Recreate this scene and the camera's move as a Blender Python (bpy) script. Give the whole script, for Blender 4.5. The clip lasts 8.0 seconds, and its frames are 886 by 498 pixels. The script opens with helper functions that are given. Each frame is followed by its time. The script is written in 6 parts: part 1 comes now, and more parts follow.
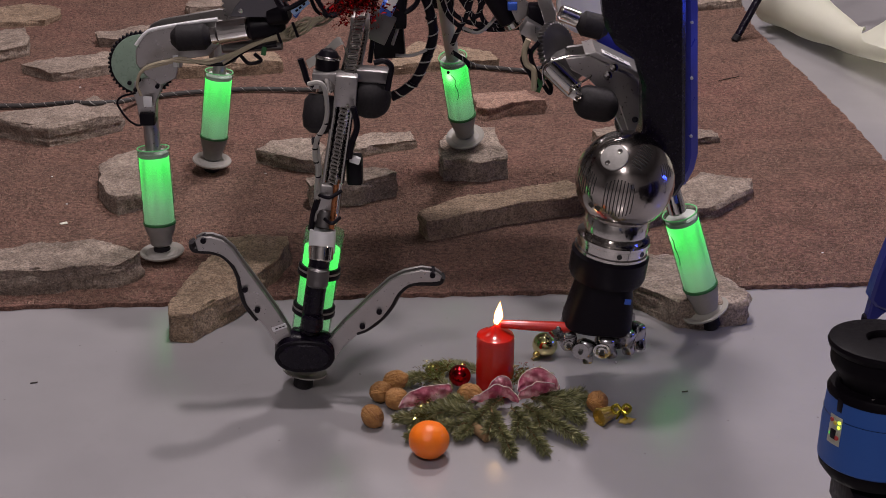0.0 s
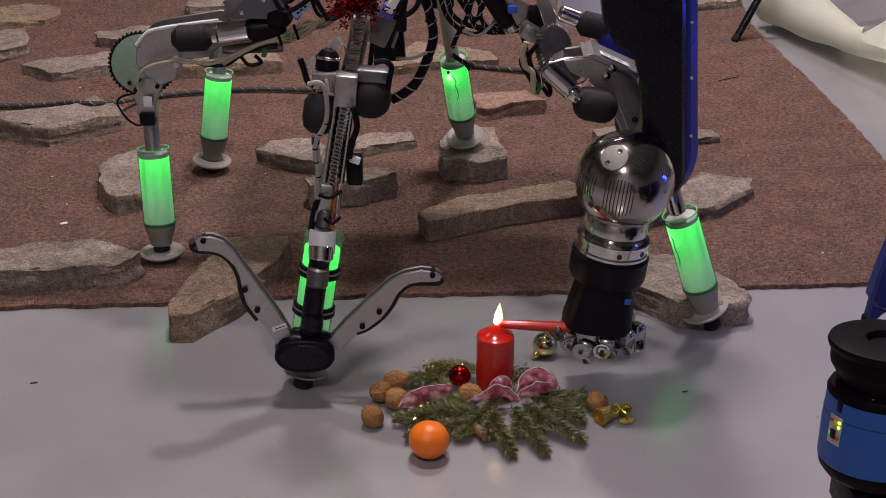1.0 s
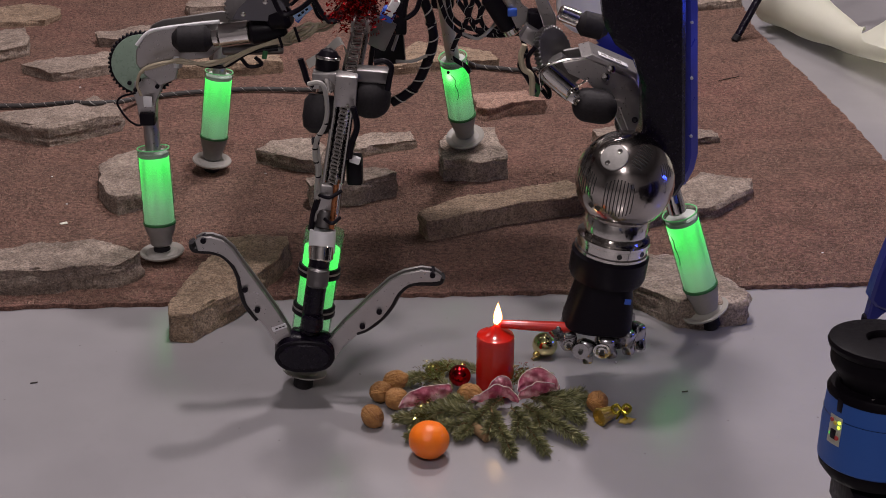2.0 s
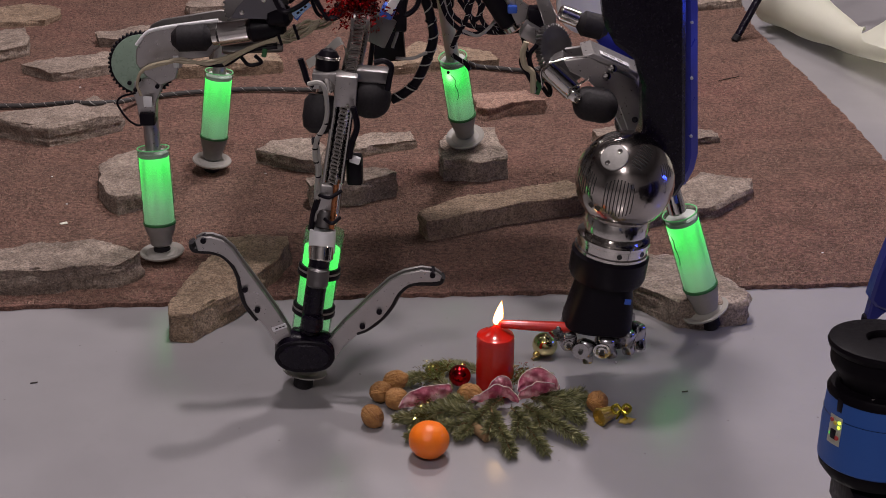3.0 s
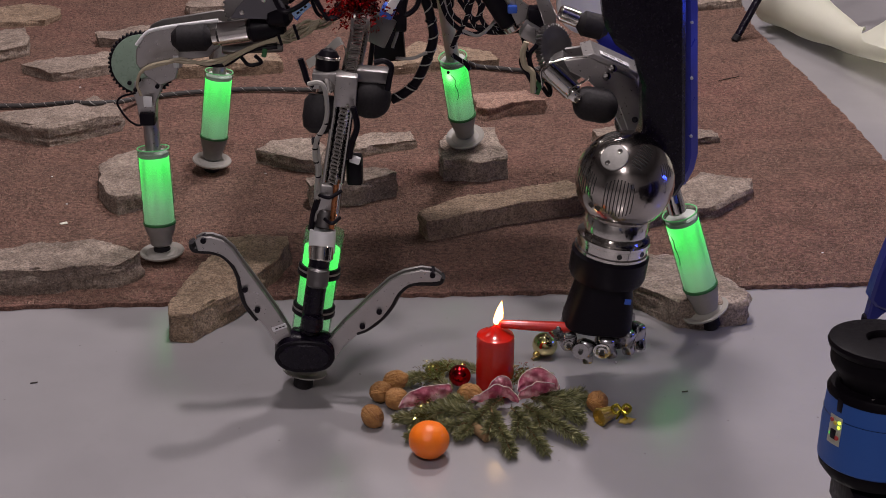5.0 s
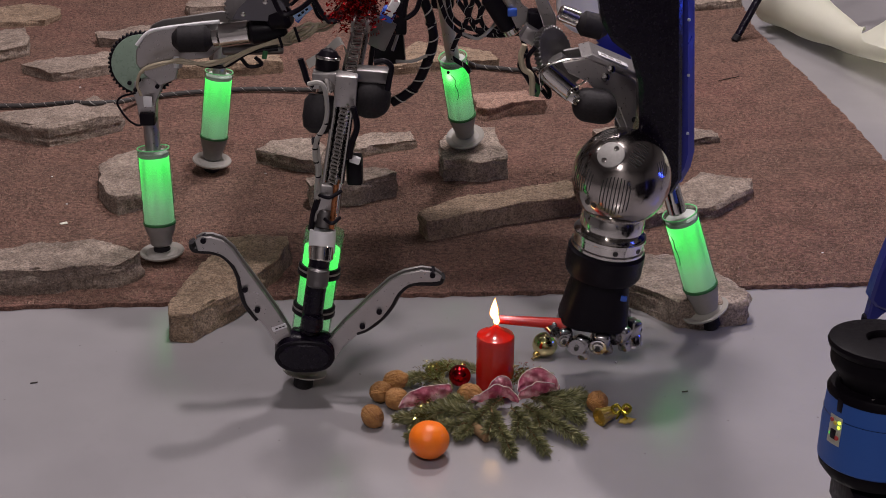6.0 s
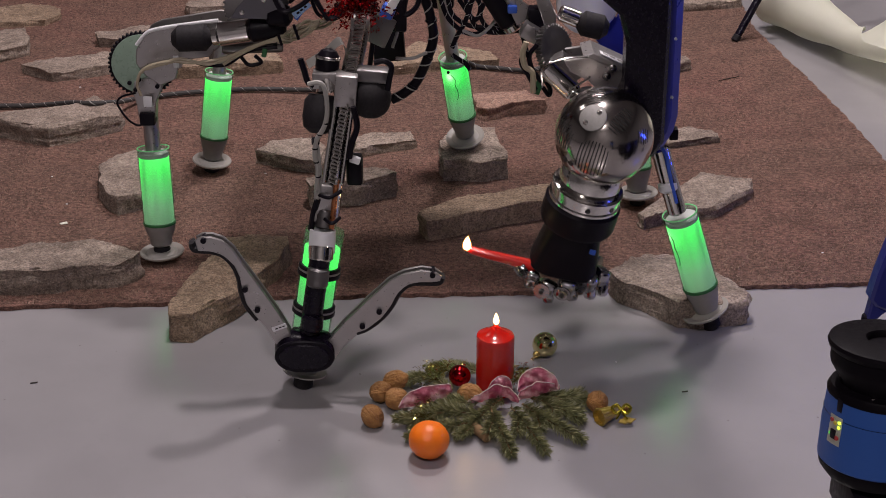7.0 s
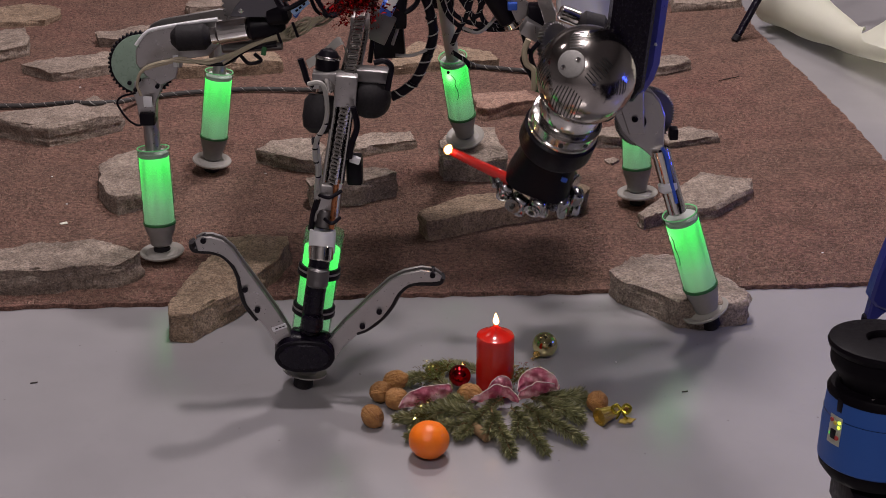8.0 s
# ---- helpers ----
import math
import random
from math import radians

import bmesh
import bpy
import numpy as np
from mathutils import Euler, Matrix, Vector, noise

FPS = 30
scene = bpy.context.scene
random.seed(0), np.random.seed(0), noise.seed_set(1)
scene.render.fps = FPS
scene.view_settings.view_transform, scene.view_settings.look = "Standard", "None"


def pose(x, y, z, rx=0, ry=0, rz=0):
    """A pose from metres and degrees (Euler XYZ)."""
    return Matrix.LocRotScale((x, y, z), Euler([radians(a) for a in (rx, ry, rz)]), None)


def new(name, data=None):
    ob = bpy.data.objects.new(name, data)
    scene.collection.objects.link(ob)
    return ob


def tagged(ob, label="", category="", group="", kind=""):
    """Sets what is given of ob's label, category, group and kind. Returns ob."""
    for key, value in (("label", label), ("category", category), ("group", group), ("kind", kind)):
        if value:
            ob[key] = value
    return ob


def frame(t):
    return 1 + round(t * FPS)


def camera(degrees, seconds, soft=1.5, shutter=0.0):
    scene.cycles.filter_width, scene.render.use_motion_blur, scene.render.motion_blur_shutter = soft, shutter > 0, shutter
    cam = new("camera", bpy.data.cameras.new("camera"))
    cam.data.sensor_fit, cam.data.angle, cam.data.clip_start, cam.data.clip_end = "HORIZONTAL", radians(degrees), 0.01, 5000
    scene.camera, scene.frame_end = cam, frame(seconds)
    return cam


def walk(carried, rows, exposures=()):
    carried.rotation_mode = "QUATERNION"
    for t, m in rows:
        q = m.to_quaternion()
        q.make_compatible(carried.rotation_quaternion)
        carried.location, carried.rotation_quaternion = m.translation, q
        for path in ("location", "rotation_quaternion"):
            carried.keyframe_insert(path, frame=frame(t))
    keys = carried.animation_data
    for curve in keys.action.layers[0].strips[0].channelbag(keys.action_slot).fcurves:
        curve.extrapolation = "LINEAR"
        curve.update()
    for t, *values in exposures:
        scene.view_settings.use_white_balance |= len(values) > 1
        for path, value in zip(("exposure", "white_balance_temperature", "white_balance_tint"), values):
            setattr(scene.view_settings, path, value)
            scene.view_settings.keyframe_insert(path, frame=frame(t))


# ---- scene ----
from mathutils import geometry

cam = camera(34.054, 8.0, soft=0.5, shutter=0.5)
EYE = pose(0, 0, 1.225, 64.5, 0, 0)
walk(cam, [(0.0, EYE), (8.0, EYE)])

# ---- light: a laboratory hall with ceiling panels ----
scene.view_settings.exposure = 0.0
world = bpy.data.worlds.new("hall_air")
scene.world = world
world.use_nodes = True
world.node_tree.nodes["Background"].inputs["Color"].default_value = (0.55, 0.6, 0.75, 1)
world.node_tree.nodes["Background"].inputs["Strength"].default_value = 0.02


def panel_lamp(x, y, z, sx, sy, watts, colour):
    data = bpy.data.lights.new("ceiling_light", "AREA")
    data.shape, data.size, data.size_y, data.energy, data.color = "RECTANGLE", sx, sy, watts, colour
    ob = new("ceiling_light", data)
    ob.location = (x, y, z)
    return ob


WARM = (1.0, 0.888, 0.9)
panel_lamp(0.15, 3.75, 3.12, 0.24, 0.2, 54, WARM)
panel_lamp(-0.05, 2.4, 3.12, 0.24, 0.24, 47, WARM)
panel_lamp(-2.1, 3.4, 3.12, 0.45, 0.25, 7, WARM)
panel_lamp(1.9, 4.3, 3.12, 0.45, 0.25, 29, WARM)
panel_lamp(-0.4, -0.7, 3.12, 0.26, 0.26, 53, WARM)
panel_lamp(0.1, 4.6, 3.12, 1.2, 0.4, 10, WARM)


# ---- materials ----
class Nodes:
    """A small writer for node materials."""

    def __init__(self, name):
        self.mat = bpy.data.materials.new(name)
        self.mat.use_nodes = True
        self.t = self.mat.node_tree
        self.b = self.t.nodes["Principled BSDF"]
        self.co = self.t.nodes.new("ShaderNodeTexCoord")

    def add(self, kind, **values):
        n = self.t.nodes.new(kind)
        for k, v in values.items():
            n.inputs[k.replace("_", " ")].default_value = v
        return n

    def link(self, a, b):
        self.t.links.new(a, b)

    def noise(self, scale, detail=4, rough=0.6, space="Object"):
        n = self.add("ShaderNodeTexNoise", Scale=scale, Detail=detail, Roughness=rough)
        self.link(self.co.outputs[space], n.inputs["Vector"])
        return n.outputs["Fac"]

    def ramp(self, fac, stops):
        n = self.t.nodes.new("ShaderNodeValToRGB")
        while len(n.color_ramp.elements) < len(stops):
            n.color_ramp.elements.new(0.5)
        for e, (at, c) in zip(n.color_ramp.elements, stops):
            e.position, e.color = at, (*c, 1) if not isinstance(c, float) else (c, c, c, 1)
        self.link(fac, n.inputs["Fac"])
        return n.outputs["Color"]

    def mix(self, fac, a, b, how="MIX"):
        n = self.t.nodes.new("ShaderNodeMix")
        n.data_type, n.blend_type = "RGBA", how
        for sock, v in ((n.inputs[0], fac), (n.inputs[6], a), (n.inputs[7], b)):
            if hasattr(v, "is_linked"):
                self.link(v, sock)
            else:
                sock.default_value = v if isinstance(v, float) else (*v, 1)
        return n.outputs[2]

    def bump(self, height, strength, distance):
        n = self.add("ShaderNodeBump", Strength=strength, Distance=distance)
        self.link(height, n.inputs["Height"])
        self.link(n.outputs["Normal"], self.b.inputs["Normal"])

    def set(self, **values):
        for k, v in values.items():
            sock = self.b.inputs[k.replace("_", " ")]
            if hasattr(v, "is_linked"):
                self.link(v, sock)
            else:
                sock.default_value = (*v, 1) if isinstance(v, tuple) and sock.type == "RGBA" else v
        return self


def plain(name, colour, rough=0.5, metal=0.0, vary=0.15, scale=40, bump=0.0, **more):
    """Paint, plastic or metal with slight blotches and wear."""
    n = Nodes(name)
    f = n.noise(scale, 5)
    dark = tuple(c * (1 - vary) for c in colour)
    lite = tuple(min(1, c * (1 + vary)) for c in colour)
    n.set(Base_Color=n.mix(f, dark, lite), Metallic=metal, **more)
    r = n.ramp(n.noise(scale * 3, 3), [(0.3, max(0.02, rough - 0.08)), (0.7, min(1.0, rough + 0.1))])
    n.set(Roughness=r)
    if bump:
        n.bump(n.noise(scale * 6, 4), bump, 0.002)
    return n.mat


def stone_material(name, low, high, speck):
    n = Nodes(name)
    base = n.ramp(n.noise(9, 6, 0.65), [(0.3, low), (0.7, high)])
    grain = n.ramp(n.noise(240, 3, 0.7), [(0.36, 0.5), (0.5, 0.95), (0.66, 1.35)])
    cleft = n.ramp(n.noise(75, 4, 0.65), [(0.38, 0.78), (0.5, 1.03), (0.62, 1.2)])
    col = n.mix(1.0, n.mix(1.0, base, grain, "MULTIPLY"), cleft, "MULTIPLY")
    fleck = n.ramp(n.noise(420, 2, 0.5), [(0.62, 0.0), (0.7, 1.0)])
    stain = n.ramp(n.noise(26, 5, 0.7), [(0.45, 0.0), (0.7, 0.5)])
    col = n.mix(fleck, col, speck)
    col = n.mix(stain, col, tuple(c * 0.45 for c in low))
    n.set(Base_Color=col, Roughness=0.88)
    split = n.add("ShaderNodeMapping")
    split.inputs["Scale"].default_value = (1.0, 1.0, 3.2)
    n.link(n.co.outputs["Object"], split.inputs["Vector"])
    bed = n.add("ShaderNodeTexNoise", Scale=60.0, Detail=6.0, Roughness=0.72)
    n.link(split.outputs["Vector"], bed.inputs["Vector"])
    n.bump(n.mix(0.6, n.noise(130, 7, 0.78), bed.outputs["Fac"]), 1.0, 0.012)
    return n.mat


STONE = stone_material("granite_slab", (0.215, 0.162, 0.131), (0.45, 0.36, 0.298), (0.52, 0.47, 0.42))
STONE_RED = stone_material("red_sandstone", (0.33, 0.19, 0.14), (0.48, 0.30, 0.23), (0.5, 0.42, 0.36))
STONE_TAN = stone_material("tan_stone", (0.27, 0.185, 0.125), (0.46, 0.335, 0.235), (0.53, 0.45, 0.36))


def carpet_material():
    n = Nodes("brown_carpet")
    wide = n.ramp(n.noise(1.6, 5, 0.62), [(0.36, (0.185, 0.107, 0.081)), (0.52, (0.2, 0.107, 0.082)), (0.68, (0.216, 0.102, 0.082))])
    pile = n.ramp(n.noise(330, 3, 0.75), [(0.33, 0.5), (0.5, 0.95), (0.68, 1.5)])
    flat = n.add("ShaderNodeMapping")
    flat.inputs["Scale"].default_value = (0.75, 1.05, 1.0)
    n.link(n.co.outputs["Object"], flat.inputs["Vector"])
    lump = n.add("ShaderNodeTexNoise", Scale=120.0, Detail=3.0, Roughness=0.6)
    n.link(flat.outputs["Vector"], lump.inputs["Vector"])
    tuft = n.ramp(lump.outputs["Fac"], [(0.38, 0.62), (0.5, 1.0), (0.63, 1.4)])
    worn = n.ramp(n.noise(14, 4, 0.6), [(0.35, 0.8), (0.65, 1.15)])
    col = n.mix(1.0, n.mix(1.0, wide, pile, "MULTIPLY"), n.mix(1.0, tuft, worn, "MULTIPLY"), "MULTIPLY")
    n.set(Base_Color=col, Roughness=0.97)
    n.bump(n.mix(0.5, n.noise(330, 4, 0.8), lump.outputs["Fac"]), 1.0, 0.009)
    return n.mat


def floor_material():
    n = Nodes("grey_coated_floor")
    col = n.ramp(n.noise(1.7, 5, 0.55), [(0.35, (0.262, 0.252, 0.264)), (0.65, (0.322, 0.311, 0.323))])
    scuff = n.ramp(n.noise(14, 7, 0.75), [(0.6, 0.0), (0.75, 0.35)])
    dirt = n.ramp(n.noise(90, 2, 0.5), [(0.74, 0.0), (0.78, 0.6)])
    col = n.mix(scuff, col, (0.24, 0.23, 0.24))
    col = n.mix(dirt, col, (0.12, 0.11, 0.11))
    n.set(Base_Color=col, Specular_IOR_Level=0.9, IOR=1.65)
    n.set(Roughness=n.ramp(n.noise(6, 5), [(0.3, 0.2), (0.7, 0.27)]))
    n.bump(n.noise(35, 3), 0.06, 0.002)
    return n.mat


CARPET, FLOOR = carpet_material(), floor_material()
WALL = plain("hall_wall_paint", (0.27, 0.262, 0.266), 0.8, scale=4)
STEEL = plain("brushed_aluminium", (0.42, 0.40, 0.395), 0.34, 0.9, 0.08, 60)
CHROME = plain("polished_steel", (0.66, 0.64, 0.61), 0.12, 1.0, 0.05, 30)
BLACK = plain("black_plastic", (0.005, 0.0035, 0.007), 0.42, 0.0, 0.3, 60, Specular_IOR_Level=0.14)
GLOSS_BLACK = plain("black_gloss_plastic", (0.006, 0.004, 0.010), 0.22, 0.0, 0.3, 60, Specular_IOR_Level=0.25)
RUBBER = plain("black_rubber", (0.009, 0.007, 0.009), 0.7, 0.0, 0.3, 80, 0.2, Specular_IOR_Level=0.35)
WHITE = plain("white_plastic", (0.72, 0.72, 0.74), 0.45, 0.0, 0.06, 30)
GREY = plain("grey_silicone", (0.24, 0.225, 0.215), 0.5, 0.0, 0.2, 60)
BLUE = plain("blue_paint", (0.012, 0.018, 0.25), 0.35, 0.0, 0.1, 12)


# ---- mesh helpers ----
def part(name, bm, material, parent=None, label="", smooth=True, sharp=35, pivot=None, turn=None):
    """Links a bmesh, given in the hall's space, as one mesh object under its thing; pivot: its own origin; turn: its own pose."""
    off, up = Vector((0, 0, 0)), parent
    while up:
        off += up.location
        up = up.parent
    bmesh.ops.recalc_face_normals(bm, faces=bm.faces[:])
    if turn is None:
        bmesh.ops.translate(bm, verts=bm.verts[:], vec=-Vector(pivot if pivot else off))
    me = bpy.data.meshes.new(name)
    if smooth:
        for f in bm.faces:
            f.smooth = True
        for e in bm.edges:
            if len(e.link_faces) == 2 and e.calc_face_angle(0) > radians(sharp):
                e.smooth = False
    bm.to_mesh(me)
    bm.free()
    me.materials.append(material)
    ob = new(name, me)
    if parent:
        ob.parent = parent
    if turn is not None:
        ob.matrix_basis = Matrix.Translation(-off) @ turn
    elif pivot:
        ob.location = Vector(pivot) - off
    return tagged(ob, label)


def thing(name, label, category, group="", at=(0, 0, 0)):
    ob = new(name)
    ob.location = at
    ob.empty_display_size = 0.02
    return tagged(ob, label, category, group)


def basis(a, b):
    """A turn that takes z to the way from a to b, at a."""
    w = Vector(b) - Vector(a)
    return Matrix.Translation(a) @ w.to_track_quat("Z", "Y").to_matrix().to_4x4()


def lathe(profile, m=Matrix.Identity(4), seg=32, bm=None, closed=True):
    """A turned body: (radius, height) pairs along z of m."""
    bm = bm or bmesh.new()
    rings = []
    for r, h in profile:
        rings.append([bm.verts.new(m @ Vector((r * math.cos(i * math.tau / seg), r * math.sin(i * math.tau / seg), h)))
                      for i in range(seg)])
    for a, b in zip(rings, rings[1:]):
        for i in range(seg):
            bm.faces.new((a[i], a[(i + 1) % seg], b[(i + 1) % seg], b[i]))
    if closed:
        for ring in (rings[0][::-1], rings[-1]):
            bm.faces.new(ring)
    return bm


def rod(a, b, r, r2=None, seg=20, bm=None, soft=0.1):
    """A round bar from a to b with softened ends."""
    r2 = r2 or r
    n = (Vector(b) - Vector(a)).length
    s = min(r * soft * 2, n * 0.2)
    return lathe([(r - s, 0), (r, s), (r2, n - s), (r2 - s, n)], basis(a, b), seg, bm)


def box(size, m=Matrix.Identity(4), bevel=0.002, bm=None, segs=2):
    own = bmesh.new()
    bmesh.ops.create_cube(own, size=1, matrix=Matrix.Diagonal((*size, 1)))
    if bevel:
        bmesh.ops.bevel(own, geom=own.edges[:], offset=bevel, segments=segs, affect="EDGES", profile=0.5)
    bmesh.ops.transform(own, matrix=m, verts=own.verts[:])
    if bm is None:
        return own
    me = bpy.data.meshes.new("tmp")
    own.to_mesh(me)
    own.free()
    bm.from_mesh(me)
    bpy.data.meshes.remove(me)
    return bm


def plate(outline, thick, m, bevel=0.001, bm=None):
    """A sheet cut to an outline in x and z, with its thickness along y."""
    own = bmesh.new()
    vs = [own.verts.new((x, -thick / 2, z)) for x, z in outline]
    f = own.faces.new(vs)
    got = bmesh.ops.extrude_face_region(own, geom=[f])
    bmesh.ops.translate(own, verts=[v for v in got["geom"] if isinstance(v, bmesh.types.BMVert)], vec=(0, thick, 0))
    bmesh.ops.recalc_face_normals(own, faces=own.faces[:])
    if bevel:
        rim = [e for e in own.edges if abs(e.verts[0].co.y - e.verts[1].co.y) < 1e-6]
        bmesh.ops.bevel(own, geom=rim, offset=bevel, segments=1, affect="EDGES")
    bmesh.ops.transform(own, matrix=m, verts=own.verts[:])
    if bm is None:
        return own
    me = bpy.data.meshes.new("tmp")
    own.to_mesh(me)
    own.free()
    bm.from_mesh(me)
    bpy.data.meshes.remove(me)
    return bm


def spline(points, steps=8):
    """A smooth line through the points."""
    pts = [Vector(p) for p in points]
    pts = [pts[0] * 2 - pts[1]] + pts + [pts[-1] * 2 - pts[-2]]
    out = []
    for a, b, c, d in zip(pts, pts[1:], pts[2:], pts[3:]):
        for k in range(steps):
            t = k / steps
            out.append(0.5 * (2 * b + (c - a) * t + (2 * a - 5 * b + 4 * c - d) * t * t + (3 * b - a - 3 * c + d) * t ** 3))
    return out + [pts[-2]]


def cable(points, r, seg=8, bm=None, steps=8):
    """A round cord along a smooth line."""
    bm = bm or bmesh.new()
    line = spline(points, steps)
    rings, up = [], Vector((0.31, 0.17, 0.93))
    for i, p in enumerate(line):
        way = (line[min(i + 1, len(line) - 1)] - line[max(i - 1, 0)]).normalized()
        u = (up - way * up.dot(way)).normalized()
        v, up = way.cross(u), u
        rings.append([bm.verts.new(p + r * (math.cos(k * math.tau / seg) * u + math.sin(k * math.tau / seg) * v)) for k in range(seg)])
    for a, b in zip(rings, rings[1:]):
        for i in range(seg):
            bm.faces.new((a[i], a[(i + 1) % seg], b[(i + 1) % seg], b[i]))
    bm.faces.new(rings[0][::-1])
    bm.faces.new(rings[-1])
    return bm


# ---- the hall ----
def hall():
    bm = bmesh.new()
    bmesh.ops.create_grid(bm, x_segments=8, y_segments=8, size=5, matrix=Matrix.Translation((0, 3, 0)))
    tagged(part("floor", bm, FLOOR), "smooth grey coated hall floor with faint scuffs", "floor", kind="structure")
    for name, size, at in (("wall_north", (10.4, 0.2, 3.2), (0, 8.1, 1.6)), ("wall_south", (10.4, 0.2, 3.2), (0, -2.1, 1.6)),
                           ("wall_west", (0.2, 10, 3.2), (-5.1, 3, 1.6)), ("wall_east", (0.2, 10, 3.2), (5.1, 3, 1.6))):
        tagged(part(name, box(size, Matrix.Translation(at), 0), WALL), "plain dark grey painted hall wall", "wall", kind="structure")
    tagged(part("ceiling", box((10.4, 10.4, 0.1), Matrix.Translation((0, 3, 3.25)), 0), WALL), "plain dark grey hall ceiling", "ceiling", kind="structure")


hall()


def carpet():
    """A thick brown mat with ragged cut edges, lying on the floor."""
    edge = [(-1.049, 2.296), (-0.799, 2.309), (-0.496, 2.327), (-0.293, 2.349), (0.069, 2.365), (0.435, 2.381), (0.796, 2.406), (0.924, 2.411)]
    side = [(1.001, 2.734), (0.98, 3.246), (0.952, 3.533), (0.896, 4.026), (0.916, 4.762)]
    corners = edge + side + [(0.9, 6.5), (-3.2, 6.5), (-3.2, 2.4)]
    rng = random.Random(5)
    loop = []
    for (ax, ay), (bx, by) in zip(corners, corners[1:] + corners[:1]):
        n = max(1, int(math.hypot(bx - ax, by - ay) / 0.018)) if ay < 5 else 4
        for i in range(n):
            j = 0.004 if i else 0.0
            loop.append((ax + (bx - ax) * i / n + rng.uniform(-j, j), ay + (by - ay) * i / n + rng.uniform(-j, j)))
    bm = bmesh.new()
    low = [bm.verts.new((x, y, 0.0005)) for x, y in loop]
    top = [bm.verts.new((x, y, 0.009)) for x, y in loop]
    for i in range(len(loop)):
        k = (i + 1) % len(loop)
        bm.faces.new((low[i], low[k], top[k], top[i]))
    for tri in geometry.tessellate_polygon([[v.co for v in top]]):
        bm.faces.new([top[i] for i in tri])
    return tagged(part("carpet", bm, CARPET, smooth=False), "rough reddish-brown carpet mat with a ragged edge on the grey floor", "carpet")


MAT = carpet()
PILE = 0.009


def carpet_fibres():
    """Loose fibre ends that stand out of the mat, with their own shades."""
    n = Nodes("carpet_fibre")
    geo = n.t.nodes.new("ShaderNodeNewGeometry")
    n.set(Base_Color=n.ramp(geo.outputs["Random Per Island"], [(0.0, (0.075, 0.043, 0.032)), (0.45, (0.18, 0.106, 0.078)), (0.8, (0.255, 0.16, 0.12)), (1.0, (0.34, 0.235, 0.18))]), Roughness=0.9)
    rng = np.random.default_rng(7)
    count = 190000
    y = 2.30 + 2.9 * rng.random(count) ** 1.25
    x = (rng.random(count) * 2 - 1) * (0.36 * y + 0.08)
    edge_x = [-1.049, -0.799, -0.496, -0.293, 0.069, 0.435, 0.796]
    edge_y = [2.296, 2.309, 2.327, 2.349, 2.365, 2.381, 2.406]
    side = [(1.001, 2.734), (0.98, 3.246), (0.952, 3.533), (0.896, 4.026), (0.916, 4.762)]
    keep = (y > np.interp(x, edge_x, edge_y) + 0.004) & (x < np.interp(y, [q[1] for q in side], [q[0] for q in side]) - 0.01)
    x, y = x[keep], y[keep]
    k = len(x)
    a = rng.random(k) * 2 * np.pi
    long = 0.0009 + 0.0016 * rng.random(k) ** 1.5
    wide = 0.00045 + 0.00045 * rng.random(k)
    rise = 0.0008 + 0.0028 * rng.random(k)
    ca, sa = np.cos(a), np.sin(a)
    z0 = np.full(k, 0.0092)
    v = np.empty((k, 4, 3))
    for i, (u, w, h) in enumerate(((-1, -1, 0.1), (-1, 1, 0.1), (1, 1, 1), (1, -1, 1))):
        v[:, i, 0] = x + ca * long * u - sa * wide * w
        v[:, i, 1] = y + sa * long * u + ca * wide * w
        v[:, i, 2] = z0 + rise * h
    me = bpy.data.meshes.new("carpet_fibres")
    me.from_pydata(v.reshape(-1, 3).tolist(), [], np.arange(k * 4).reshape(-1, 4).tolist())
    me.materials.append(n.mat)
    ob = new("carpet_fibres", me)
    tagged(ob, "loose brown and tan carpet fibre ends", "carpet fibres", kind="stuff")


carpet_fibres()


